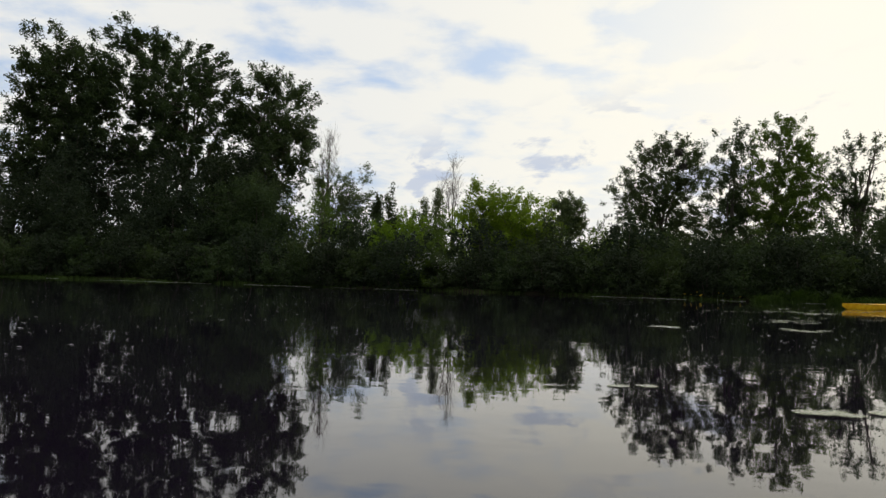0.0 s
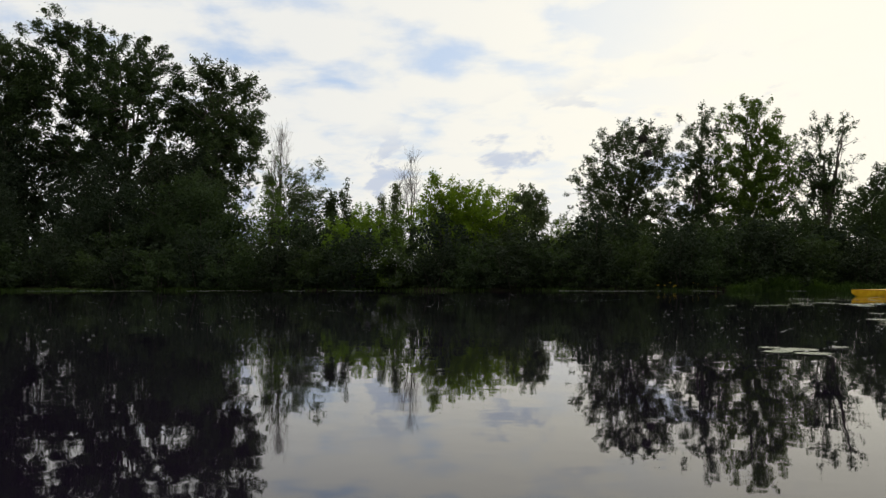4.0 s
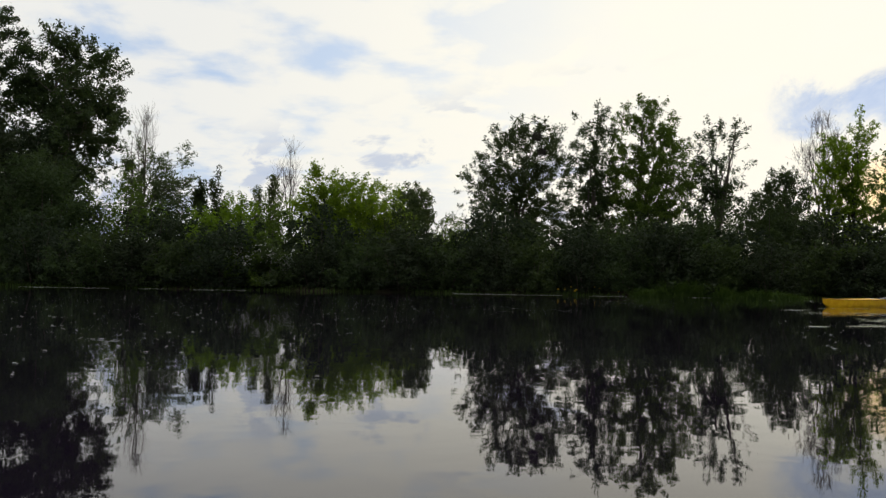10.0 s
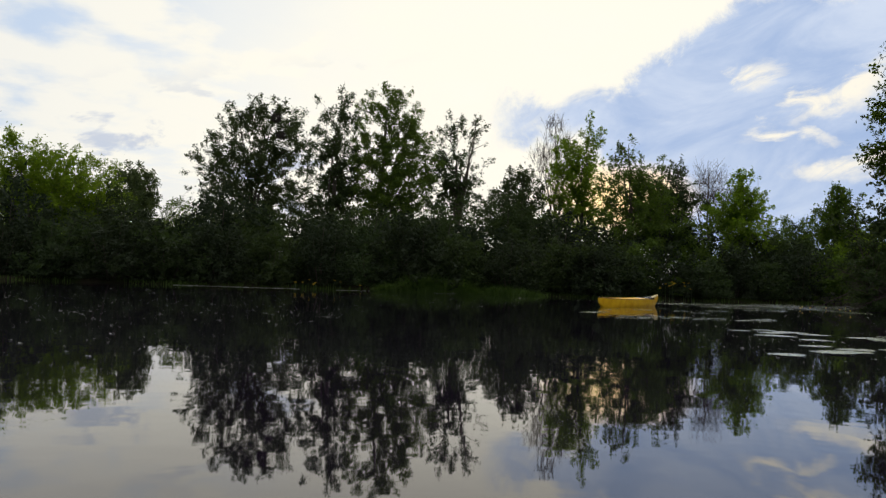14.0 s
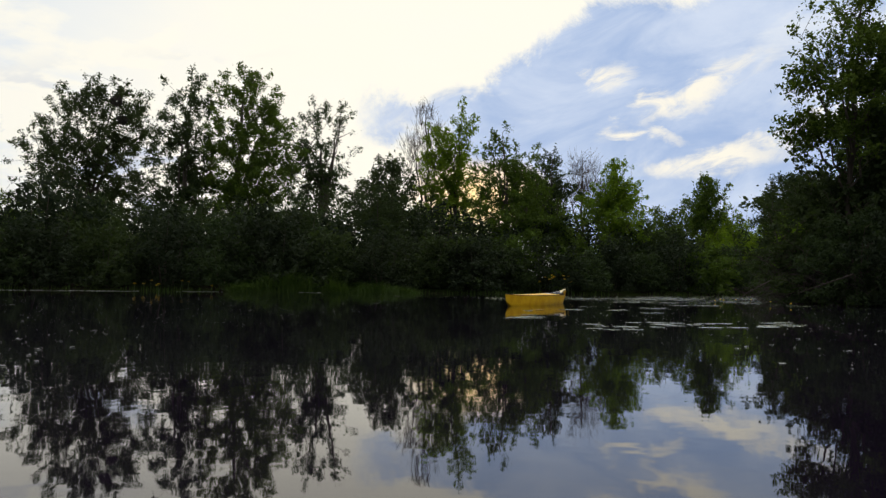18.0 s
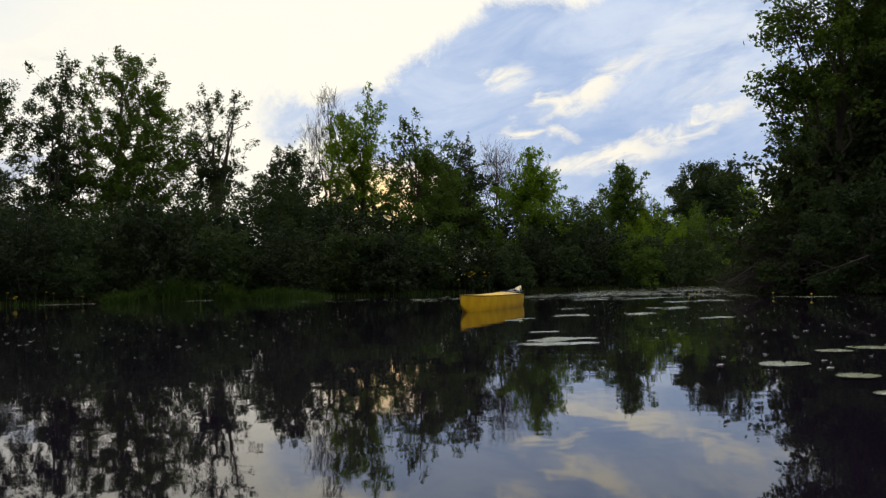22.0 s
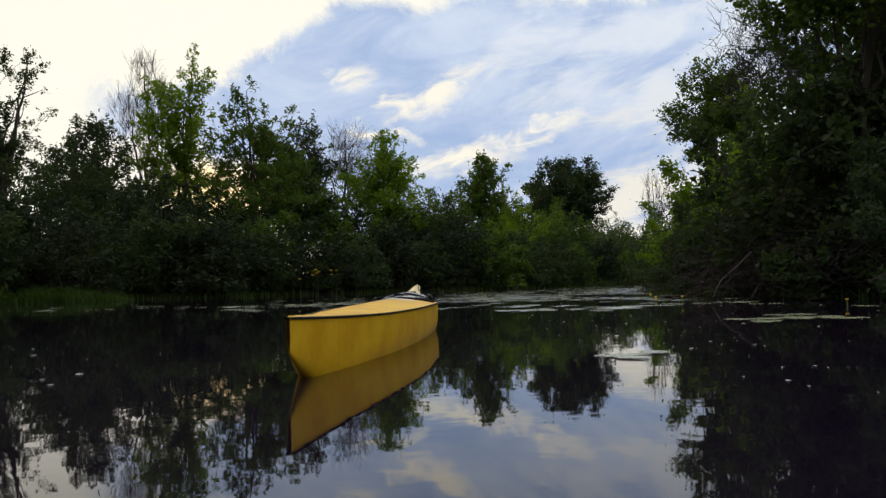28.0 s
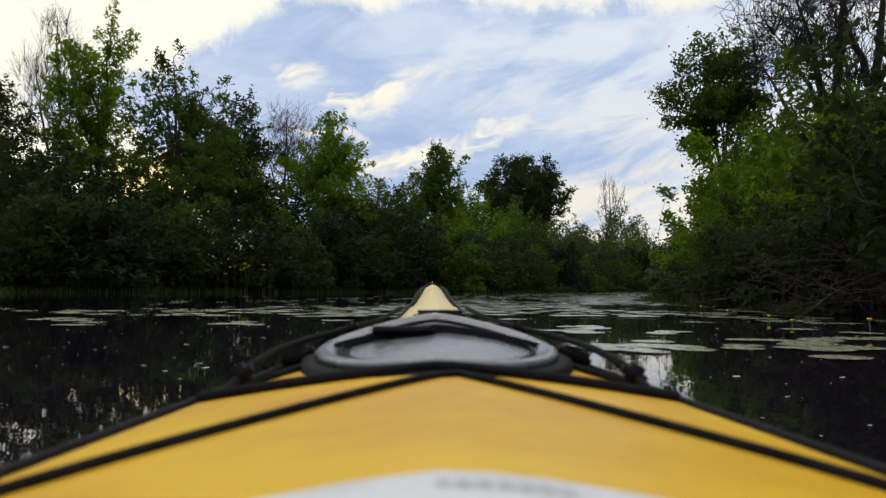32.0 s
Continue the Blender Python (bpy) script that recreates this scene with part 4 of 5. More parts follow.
def dead_brush(x, y, h, w, seed, mat=BARK_DEAD, label="tangle of dry grey-brown dead twigs over the water"):
    """A tangle of dry grey-brown twigs arching to the water."""
    rng = np.random.default_rng(seed)
    wood = []
    for _ in range(26):
        az = rng.uniform(0, 2 * math.pi)
        way = np.array((math.cos(az), math.sin(az), rng.uniform(0.1, 1.4)))
        pts = limb(rng, (rng.normal() * w * 0.1, rng.normal() * w * 0.1, rng.uniform(0, h * 0.5)), way, w * rng.uniform(0.4, 0.75), -0.12, 8, 0.10)
        pts[:, 2] = np.maximum(pts[:, 2], 0.02)
        wood.append((pts, 0.012, 0.004))
        for _ in range(5):
            i = rng.integers(2, 8)
            wood.append((limb(rng, pts[i], rng.normal(size=3) + way * 0.6, w * rng.uniform(0.1, 0.3), -0.08, 5, 0.2), 0.006, 0.003))
    v, f = tubes(wood, 4)
    root = tagged(new("dead_brush"), label, "dead brush")
    root.matrix_basis = pose(x, y, grounded(x, y) - 0.05)
    child("twig_tangle", mesh_from("twig_tangle", v, f, mat, True), root)


for k, (x, y, h, w) in enumerate(((25.2, 32.7, 2.6, 3.0), (23.9, 31.6, 2.2, 2.8), (22.9, 30.4, 1.4, 2.2), (26.9, 34.0, 1.7, 2.4), (29.0, 35.3, 1.3, 2.2), (25.7, 33.2, 1.6, 2.0), (24.7, 32.6, 1.5, 2.0))):
    dead_brush(x, y, h, w, 160 + k)
for k, (x, y, h, w) in enumerate(((24.5, 32.4, 3.6, 1.7),)):
    dead_brush(x, y, h, w, 180 + k, BARK_DEAD, "grey-brown dead twigs drooping from the bank")
for k, (x, y, h, w) in enumerate(((23.3, 31.0, 1.6, 2.4), (24.4, 31.9, 1.8, 2.6), (22.3, 29.6, 1.6, 2.4))):
    dead_brush(x, y, h, w, 185 + k, BARK_DARK, "dark tangle of dead brush at the water's edge")
for k, (x, y, turn, length) in enumerate(((23.0, 32.0, 165, 1.9), (20.9, 28.6, 100, 1.4))):
    rng = np.random.default_rng(170 + k)
    pts = limb(rng, (0, 0, 0.75), (1, 0, -0.42), length, 0.0, 7, 0.06)
    twig = limb(rng, pts[3], (0.6, 0.5, 0.35), length * 0.35, 0.02, 5, 0.1)
    v, f = tubes([(pts, 0.018, 0.007), (twig, 0.009, 0.004)], 6)
    ob = new("fallen_branch", mesh_from("fallen_branch", v, f, BARK_DEAD, True))
    ob.matrix_basis = pose(x, y, 0.0, 0, 0, turn)
    tagged(ob, "bare fallen branch dipping into the water", "branch")

# ---- reeds and grass at the water's edge ----
def blades(seed, spots, lo, hi, wide, bend=0.25, mound=None):
    rng = np.random.default_rng(seed)
    n = len(spots)
    h = rng.uniform(lo, hi, n)
    az = rng.uniform(0, 2 * math.pi, n)
    side = np.c_[np.cos(az + 1.57), np.sin(az + 1.57), np.zeros(n)] * wide
    out = np.c_[np.cos(az), np.sin(az), np.zeros(n)] * (h * bend * rng.uniform(0.1, 1, n))[:, None]
    if mound is not None:
        h = h * mound
    base = np.c_[spots, np.full(n, -0.05)]
    mid = base + out * 0.3 + np.c_[np.zeros((n, 2)), h * 0.6]
    tip = base + out + np.c_[np.zeros((n, 2)), h]
    v = np.stack([base - side, base + side, mid + side * 0.8, mid - side * 0.8, tip], 1).reshape(-1, 3)
    k = np.arange(n)[:, None] * 5
    f = np.concatenate([k + np.array([[0, 1, 2]]), k + np.array([[0, 2, 3]]), k + np.array([[3, 2, 4]])])
    return v, f


def fringe(points, step, seed, lo, hi, wide, spread, name, label):
    rng = np.random.default_rng(seed)
    p, n = along(points, step)
    q = p + n * rng.normal(0.15, spread, (len(p), 1)) + rng.normal(size=p.shape) * 0.12
    patch = np.array([noise.noise(Vector((a * 0.22, b * 0.22, seed))) for a, b in q])
    v, f = blades(seed, q[patch > -0.25], lo, hi, wide)
    tagged(new(name, mesh_from(name, v, f, REED)), label, "grass", kind="stuff")


fringe(NORTH[1:14], 0.02, 7, 0.10, 0.40, 0.015, 0.6, "shore_grass", "dark sedge and grass fringing the far shore")
fringe(SOUTH[1:13], 0.02, 8, 0.08, 0.30, 0.010, 0.30, "bank_grass", "grass and sedge hanging over the near bank")


def reed_bed(x, y, length, depth, turn, count, hi, seed):
    rng = np.random.default_rng(seed)
    c, s = math.cos(radians(turn)), math.sin(radians(turn))
    a, b = rng.uniform(-0.5, 0.5, count) * length, rng.normal(0, 0.3, count) * depth
    spots = np.c_[a * c - b * s, a * s + b * c]
    tuft = np.array([noise.noise(Vector((p * 0.8, q * 0.8, seed))) for p, q in spots])
    swell = (0.25 + 0.75 * np.cos(np.clip(a / length, -0.5, 0.5) * math.pi)) * (0.75 + 0.6 * tuft)
    keep = tuft > -0.15
    v, f = blades(seed, spots[keep], hi * 0.45, hi, 0.009, 1.3, swell[keep])
    root = new("reed_bed", mesh_from("reed_bed", v, f, REED))
    root.matrix_basis = pose(x, y, 0)
    tagged(root, "patch of green reeds standing in the shallows", "reeds", kind="stuff")


reed_bed(20.6, 59.9, 6.6, 1.7, -12, 7500, 1.65, 21)
reed_bed(25.0, 58.4, 5.0, 1.4, -12, 2500, 1.0, 22)
reed_bed(-34, 64.6, 16, 1.2, 5, 3000, 0.5, 23)
reed_bed(66, 56.8, 6, 1.0, 4, 1500, 0.8, 25)

# ---- nests, blossom, bank flowers ----
def nest(x, y, z, r, seed):
    rng = np.random.default_rng(seed)
    lines = []
    for _ in range(90):
        a, e = rng.uniform(0, 6.28), rng.uniform(-0.9, 0.7)
        c = np.array((math.cos(a) * math.cos(e), math.sin(a) * math.cos(e), math.sin(e) * 0.8)) * r * 0.75
        d = np.cross(c, rng.normal(size=3))
        d *= r * 0.8 / np.linalg.norm(d)
        lines.append((np.array((c - d, c * 1.08, c + d)), 0.03, 0.02))
    v, f = tubes(lines, 4)
    ob = new("bird_nest", mesh_from("bird_nest", v, f, TWIGS))
    ob.matrix_basis = pose(x, y, z)
    tagged(ob, "dark ball-shaped twig nest high in the airy tree", "nest")


nest(17.9, 90.9, 15.9, 0.46, 31)
nest(18.4, 90.8, 14.3, 0.42, 32)


def blossom(parent, seed, h, w, count, size):
    rng = np.random.default_rng(seed)
    d = rng.normal(size=(9, 3))
    d[:, 2] = np.abs(d[:, 2]) * 0.8 + 0.1
    d[:, 1] = -np.abs(d[:, 1])
    d /= np.linalg.norm(d, axis=1)[:, None]
    c = d * np.array((w * 0.5, w * 0.5, h * 0.75)) + np.array((0, 0, h * 0.15))
    spots = c[rng.integers(0, 9, count)] + rng.normal(size=(count, 3)) * 0.28
    v, f = leaves(rng, spots, size, 0.0, 1.0)
    child("blossom", mesh_from("blossom", v, f, BLOSSOM), parent, "sprays of small white blossom")


blossom(white, 41, 3.6, 4.2, 520, 0.09)
white_two = bush("flowering_bush", 37.2, 59.6, 4.4, 4.0, LEAF_GREEN, "green bush with sprays of white blossom at the water", 51, leaf_n=8000, leaf=0.14, clump=0.5)
blossom(white_two, 42, 4.0, 3.6, 160, 0.09)


def iris(x, y, h, seed):
    rng = np.random.default_rng(seed)
    root = tagged(new("yellow_iris"), "yellow iris flowering among the sedge at the water", "flower", "irises on the shore")
    root.matrix_basis = pose(x, y, -0.05, 0, 0, rng.uniform(0, 360))
    v, f = tubes([((np.array((0, 0, 0)), np.array((0.02, 0, h * 0.5)), np.array((0.05, 0.01, h)))[:], 0.012, 0.008)], 5)
    child("stalk", mesh_from("stalk", v, f, STALK), root)
    for k in range(5):
        a = k * 1.257
        spots = np.array(((0.05 + math.cos(a) * 0.05, 0.01 + math.sin(a) * 0.05, h + 0.03),))
        v, f = leaves(rng, spots, 0.09 if h > 0.7 else 0.055, 0.3, 1.3)
        child("petal", mesh_from("petal", v, f, PETAL), root)


for k in range(22):
    s = random.uniform(0, 1)
    x = 36.2 + 3.0 * s if k < 12 else random.uniform(12, 23)
    y = 57.6 + random.uniform(-0.2, 0.4) if k < 12 else 62.9 - (x - 10) * 0.2 + random.uniform(-0.3, 0.2)
    iris(x, y, random.uniform(0.8, 1.25) if k < 12 else random.uniform(0.3, 0.6), 300 + k)

# ---- lily pads ----
KAYAK = pose(13.809, 31.452, EYE, 0, -0.5, -54.66) @ pose(0.012, 0, -EYE)
KAYAK_INVERSE = KAYAK.inverted()


def pad_mesh(seed, notch, cup):
    rng = np.random.default_rng(seed)
    n = 22
    a = np.linspace(notch, 2 * math.pi - notch, n)
    r = 1 + 0.04 * np.sin(a * 3 + seed) + rng.normal(size=n) * 0.012
    rim = np.c_[np.cos(a) * r, np.sin(a) * r * 0.88, 0.12 * cup * (0.5 + 0.5 * np.sin(a * 2 + seed)) + 0.008 * rng.uniform(size=n)]
    inner = rim * np.array((0.55, 0.55, 0.1)) + np.array((0.0, 0, 0.012))
    verts = np.concatenate([[(0.06, 0, 0.005)], inner, rim])
    faces = []
    for k in range(n - 1):
        faces += [(0, 1 + k, 2 + k), (1 + k, 1 + n + k, 2 + n + k, 2 + k)]
    return mesh_from("lily_pad", verts, faces, PAD, True)


PADS = [pad_mesh(s, 0.10 + 0.05 * (s % 3), 0.02 + 0.03 * (s % 4)) for s in range(6)]
PAD_SPOTS = []


def pad(x, y, r, single=True):
    beside = KAYAK_INVERSE @ Vector((x, y, 0))
    if abs(beside.x) < 0.48 and abs(beside.y) < 3.0:
        return
    PAD_SPOTS.append((x, y))
    ob = new("lily_pad", PADS[random.randrange(6)])
    ob.matrix_basis = pose(x, y, 0.002 + random.uniform(0, 0.004), random.uniform(-0.5, 0.5), random.uniform(-0.5, 0.5), random.uniform(0, 360)) @ Matrix.Diagonal((r, r, r, 1))
    tagged(ob, "round notched green lily pad afloat on the lake", "lily pad", "lily pads on the lake")


def pad_patch(x, y, rx, ry, turn, count, r=0.15):
    c, s = math.cos(radians(turn)), math.sin(radians(turn))
    for _ in range(count):
        a, q = random.uniform(0, 6.283), math.sqrt(random.uniform(0, 1))
        u, v = math.cos(a) * q * rx, math.sin(a) * q * ry
        pad(x + u * c - v * s, y + u * s + v * c, r * random.uniform(0.7, 1.2))


pad_patch(8.25, 25.3, 0.45, 0.2, 35, 10, 0.105)
pad_patch(8.95, 26.05, 0.15, 0.08, 30, 2, 0.09)
pad_patch(11.35, 27.8, 0.40, 0.16, 35, 8, 0.10)
pad_patch(10.3, 27.55, 0.3, 0.1, 30, 4, 0.09)
pad_patch(11.9, 27.35, 0.45, 0.12, 35, 6, 0.10)
pad_patch(13.6, 28.2, 0.7, 0.2, 35, 7, 0.11)
pad_patch(11.3, 26.15, 0.4, 0.1, 30, 5, 0.10)
pad_patch(13.15, 29.4, 0.24, 0.12, 30, 5, 0.075)
pad_patch(16.3, 29.8, 0.35, 0.15, 30, 5, 0.11)
pad_patch(16.8, 29.6, 0.7, 0.25, 30, 8)
pad_patch(18.2, 33.1, 0.6, 0.35, 30, 12)
pad_patch(18.8, 32.4, 0.9, 0.35, 15, 15)
pad_patch(19.8, 34.1, 0.6, 0.3, 20, 8)
pad_patch(20.2, 32.3, 0.5, 0.25, 20, 5)
pad_patch(18.5, 36.7, 0.35, 0.2, 60, 4)
pad_patch(17.7, 38.0, 0.8, 0.3, 60, 8)
pad_patch(6.2, 19.5, 0.9, 0.35, 60, 9)
pad_patch(4.9, 17.8, 0.5, 0.2, 50, 5)
pad_patch(1.55, 8.2, 0.30, 0.12, 70, 4, 0.09)
pad_patch(3.0, 8.6, 0.6, 0.25, 60, 7, 0.10)
pad_patch(3.9, 11.6, 0.9, 0.35, 60, 9, 0.12)
pad_patch(6.5, 18.2, 1.3, 0.6, 60, 12)
pad_patch(7.73, 23.37, 1.6, 0.5, 12, 14, 0.1)
pad_patch(9.25, 23.05, 1.2, 0.4, 12, 12, 0.1)
pad_patch(4.73, 17.82, 0.9, 0.3, 12, 5, 0.09)
pad_patch(5.28, 13.81, 0.9, 0.25, 12, 8, 0.09)
pad_patch(3.43, 11.02, 0.4, 0.12, 12, 4, 0.08)
pad_patch(1.57, 8.37, 0.35, 0.1, 12, 4, 0.07)
pad_patch(0.44, 2.86, 0.08, 0.03, 12, 2, 0.05)
pad_patch(0.98, 2.40, 0.14, 0.05, 12, 4, 0.05)
pad_patch(23.0, 33.4, 1.0, 0.4, 45, 10)
pad_patch(21.0, 31.4, 0.9, 0.35, 45, 9)
pad_patch(19.4, 29.2, 1.0, 0.4, 55, 9)
COUNT = 300 - len(PAD_SPOTS)
for _ in range(COUNT):
    s, q = random.uniform(0, 1) ** 1.3, random.gauss(0, 1)
    x, y = 18.2 + 15 * s - q * 1.3, 34.6 + 6.4 * s + q * (1.8 + 1.5 * s)
    if math.hypot(x - 13.8, y - 31.4) < 5.6:
        x, y = x + 3.2, y + 2.4
    pad(x, y, random.uniform(0.10, 0.17))


def far_pads(count, seed):
    """The far carpet of pads in the channel, too many to tell apart."""
    rng = np.random.default_rng(seed)
    n = 9
    a = np.linspace(0.12, 2 * math.pi - 0.12, n)
    disc = np.concatenate([[(0, 0, 0)], np.c_[np.cos(a), np.sin(a), np.full(n, 0.05)]])
    s = rng.uniform(0, 1, count * 3)
    q = rng.normal(size=count * 3)
    x, y = 20 + 55 * s - q * 1.5, 36.5 + 14.5 * s + q * (2.2 + 1.6 * s)
    keep = (shore_distance(x, y) < -0.8) & (np.array([noise.noise(Vector((i * 0.35, j * 0.35, 3))) for i, j in zip(x, y)]) > -0.12)
    x, y = x[keep][:count], y[keep][:count]
    m = len(x)
    r, turn = rng.uniform(0.10, 0.2, m)[:, None], rng.uniform(0, 6.28, m)[:, None]
    vx = x[:, None] + r * (disc[:, 0] * np.cos(turn) - disc[:, 1] * np.sin(turn))
    vy = y[:, None] + r * (disc[:, 0] * np.sin(turn) + disc[:, 1] * np.cos(turn))
    vz = 0.006 + rng.uniform(0, 0.006, m)[:, None] + r * disc[:, 2]
    k = np.arange(m)[:, None, None] * (n + 1)
    fan = np.array([(0, i, i + 1) for i in range(1, n)])
    f = (k + fan[None]).reshape(-1, 3)
    tagged(new("lily_carpet", mesh_from("lily_carpet", np.stack([vx, vy, vz], -1).reshape(-1, 3), f, PAD)), "loose carpet of lily pads in the channel", "lily pads", kind="stuff")


far_pads(1900, 9)


def water_flower(x, y, h, seed):
    rng = np.random.default_rng(seed)
    root = tagged(new("pond_lily_flower"), "yellow pond lily flower on a stalk above the water", "flower", "pond lily flowers")
    root.matrix_basis = pose(x, y, -0.05)
    v, f = tubes([(np.array(((0, 0, 0), (0.01, 0.005, h * 0.5), (0.02, 0.01, h))), 0.008, 0.006)], 6)
    child("stalk", mesh_from("stalk", v, f, STALK, True), root)
    bm = bmesh.new()
    bmesh.ops.create_uvsphere(bm, u_segments=10, v_segments=7, radius=0.019, matrix=pose(0.02, 0.01, h + 0.015))
    for vert in bm.verts:
        if vert.co.z > h + 0.026:
            vert.co.z -= 0.015
    part("flower_cup", bm, PETAL, root, "", True)


for k, (x, y, h) in enumerate(((18.4, 28.6, 0.11), (19.6, 29.9, 0.12), (26.5, 35.3, 0.10), (22.5, 33.4, 0.10), (21.6, 33.0, 0.09), (20.9, 32.3, 0.14), (24.3, 34.3, 0.10))):
    water_flower(x, y, h, 400 + k)


# ---- seed fluff and scum specks on the water ----
def specks(count, seed):
    rng = np.random.default_rng(seed)
    s = rng.uniform(0, 1, count)
    px = np.interp(s, (0, 0.35, 0.7, 1), (0, 1, 8, 22)) + rng.normal(size=count) * (7 + 8 * s)
    py = np.interp(s, (0, 0.35, 0.7, 1), (4, 20, 33, 42)) + rng.normal(size=count) * 8
    lane = np.interp(py, (0, 9, 13, 19.5, 24.5, 31.5), (0, -0.4, 0, 3, 6.3, 13.8))
    keep = (shore_distance(px, py) < -0.5) & (np.abs(px - lane) > 1.6)
    px, py = px[keep], py[keep]
    n = len(px)
    r = 0.005 + 0.016 * rng.uniform(0, 1, n) ** 5
    a = rng.uniform(0, 6.28, n)
    ang = np.arange(5) * 1.2566
    v = np.stack([px[:, None] + r[:, None] * np.cos(a[:, None] + ang), py[:, None] + r[:, None] * np.sin(a[:, None] + ang) * 0.8, np.full((n, 5), 0.004)], -1).reshape(-1, 3)
    k = np.arange(n)[:, None] * 5
    f = np.concatenate([k + np.array([[0, 1, 2]]), k + np.array([[0, 2, 3]]), k + np.array([[0, 3, 4]])])
    tagged(new("seed_specks", mesh_from("seed_specks", v, f, FLUFF)), "pale specks of seed fluff adrift on the water", "seed fluff", kind="stuff")


specks(24000, 77)


def scum_line(points, off, seed):
    """A thin broken line of seed fluff that the wind has pushed along the far shore."""
    rng = np.random.default_rng(seed)
    p, n = along(points, 0.02)
    q = p - n * (off + rng.normal(0, 0.10, (len(p), 1)))
    wave = np.array([noise.noise(Vector((a * 0.25, b * 0.25, seed))) for a, b in q])
    q = q[wave > -0.15]
    v, f = leaves(rng, np.c_[q, rng.uniform(0.006, 0.018, len(q))], 0.018, 0.0, 1.6)
    v[:, 2] = np.maximum(v[:, 2], 0.003)
    tagged(new("fluff_line", mesh_from("fluff_line", v, f, FLUFF)), "thin pale line of seed fluff along the far shore", "seed fluff", kind="stuff")


scum_line(NORTH[3:8], 2.6, 78)


# ---- the kayak, afloat where the trip ends ----
def section(s):
    """Half width, gunwale height and deck crown of the hull, s metres ahead of the lens."""
    half = np.interp(s, (-2.7, -2.6, -2.3, -1.9, -1.4, -0.8, -0.2, 0.55, 1.03, 1.35, 1.7, 2.05, 2.3, 2.38, 2.42), (0.006, 0.024, 0.075, 0.142, 0.215, 0.275, 0.3, 0.305, 0.262, 0.198, 0.090, 0.052, 0.036, 0.026, 0.010))
    rail = 0.190 + 0.131 * np.clip((s - 0.9) / 1.52, 0, 1) ** 1.7 + 0.03 * np.clip((-s - 1.3) / 1.4, 0, 1) ** 1.8
    crown = np.interp(s, (-2.7, -1.2, 0.0, 0.35, 0.85, 1.2, 1.7, 2.2, 2.42), (0.01, 0.03, 0.042, 0.046, 0.038, 0.040, 0.034, 0.028, 0.008))
    return half, rail, crown


def deck_z(s, u):
    half, rail, crown = section(s)
    q = np.clip(abs(u) / half, 0, 1)
    return rail + crown * (1 - q ** 1.25)


def make_kayak():
    root = tagged(new("kayak"), "yellow plastic kayak with black deck lines and a round hatch", "kayak")
    m = KAYAK
    root.matrix_basis = m
    st = np.concatenate([np.linspace(-2.7, 2.0, 76), np.linspace(2.03, 2.42, 18)])
    # deck
    cols = np.linspace(-1, 1, 25)
    verts = np.array([(section(s)[0] * c, s, deck_z(s, section(s)[0] * c)) for s in st for c in cols])
    n = len(cols)
    i = (np.arange(len(st) - 1)[:, None] * n + np.arange(n - 1)[None]).ravel()
    child("deck", mesh_from("deck", verts, np.stack([i, i + 1, i + n + 1, i + n], 1), DECK, True), root, "glossy yellow deck")
    # hull below the rail
    ang = np.linspace(0, math.pi, 15)
    hv = []
    for s in st:
        half, rail, _ = section(s)
        keel = -0.11 + 0.36 * np.clip((s - 1.5) / 0.92, 0, 1) ** 2.2 + 0.22 * np.clip((-s - 1.9) / 0.8, 0, 1) ** 2.0
        for a in ang:
            c = math.cos(a)
            hv.append((half * math.copysign(abs(c) ** 0.7, c) * 1.0, s, rail - 0.002 - (rail - keel) * math.sin(a) ** 0.6))
    n = len(ang)
    i = (np.arange(len(st) - 1)[:, None] * n + np.arange(n - 1)[None]).ravel()
    child("hull", mesh_from("hull", np.array(hv), np.stack([i, i + n, i + n + 1, i + 1], 1), DECK, True), root)
    # dark rail beading both sides
    for k in (-1, 1):
        pts = [(k * (section(s)[0] + 0.002), s, section(s)[1] + 0.002) for s in st]
        v, f = tubes([(np.array(pts), 0.005, 0.005)], 8)
        child("rail_bead", mesh_from("rail_bead", v, f, RUBBER, True), root, "black rubber rail bead")
    # shock cord: the crossed lines over the fore deck
    def cord(path, r=0.006, name="deck_cord", lift=0.0):
        pts = []
        for (u0, s0), (u1, s1) in zip(path, path[1:]):
            for q in np.linspace(0, 1, 14):
                u, s = u0 + (u1 - u0) * q, s0 + (s1 - s0) * q
                u = max(-section(s)[0], min(section(s)[0], u))
                pts.append((u, s, deck_z(s, u) + r * 0.9 + lift))
        v, f = tubes([(np.array(pts), r, r)], 8)
        child(name, mesh_from(name, v, f, WEBBING, True), root, "black elastic deck cord")
    cord([(0.02, 0.86), (-0.28, 0.47)], 0.004)
    cord([(0.02, 0.86), (0.28, 0.47)], 0.004)
    cord([(-0.27, 0.93), (0.0, 0.90), (0.27, 0.93)], 0.006)
    cord([(-0.25, 1.0), (0.0, 1.47), (0.2, 1.36)], 0.005)
    cord([(0.25, 1.0), (0.0, 1.52), (-0.18, 1.40)], 0.005)
    cord([(-0.05, 1.95), (-0.022, 2.26), (0.022, 2.26), (0.05, 1.95)], 0.0035, lift=0.005)
    # bow tip coloured pale for grazing sky reflection, a little proud of the deck
    st_cap = np.linspace(1.68, 2.425, 16)
    verts = np.array([(section(s)[0] * c * 1.02, s, deck_z(s, section(s)[0] * c) + 0.002 + 0.004 * (1 - c * c)) for s in st_cap for c in np.linspace(-1, 1, 13)])
    i = (np.arange(15)[:, None] * 13 + np.arange(12)[None]).ravel()
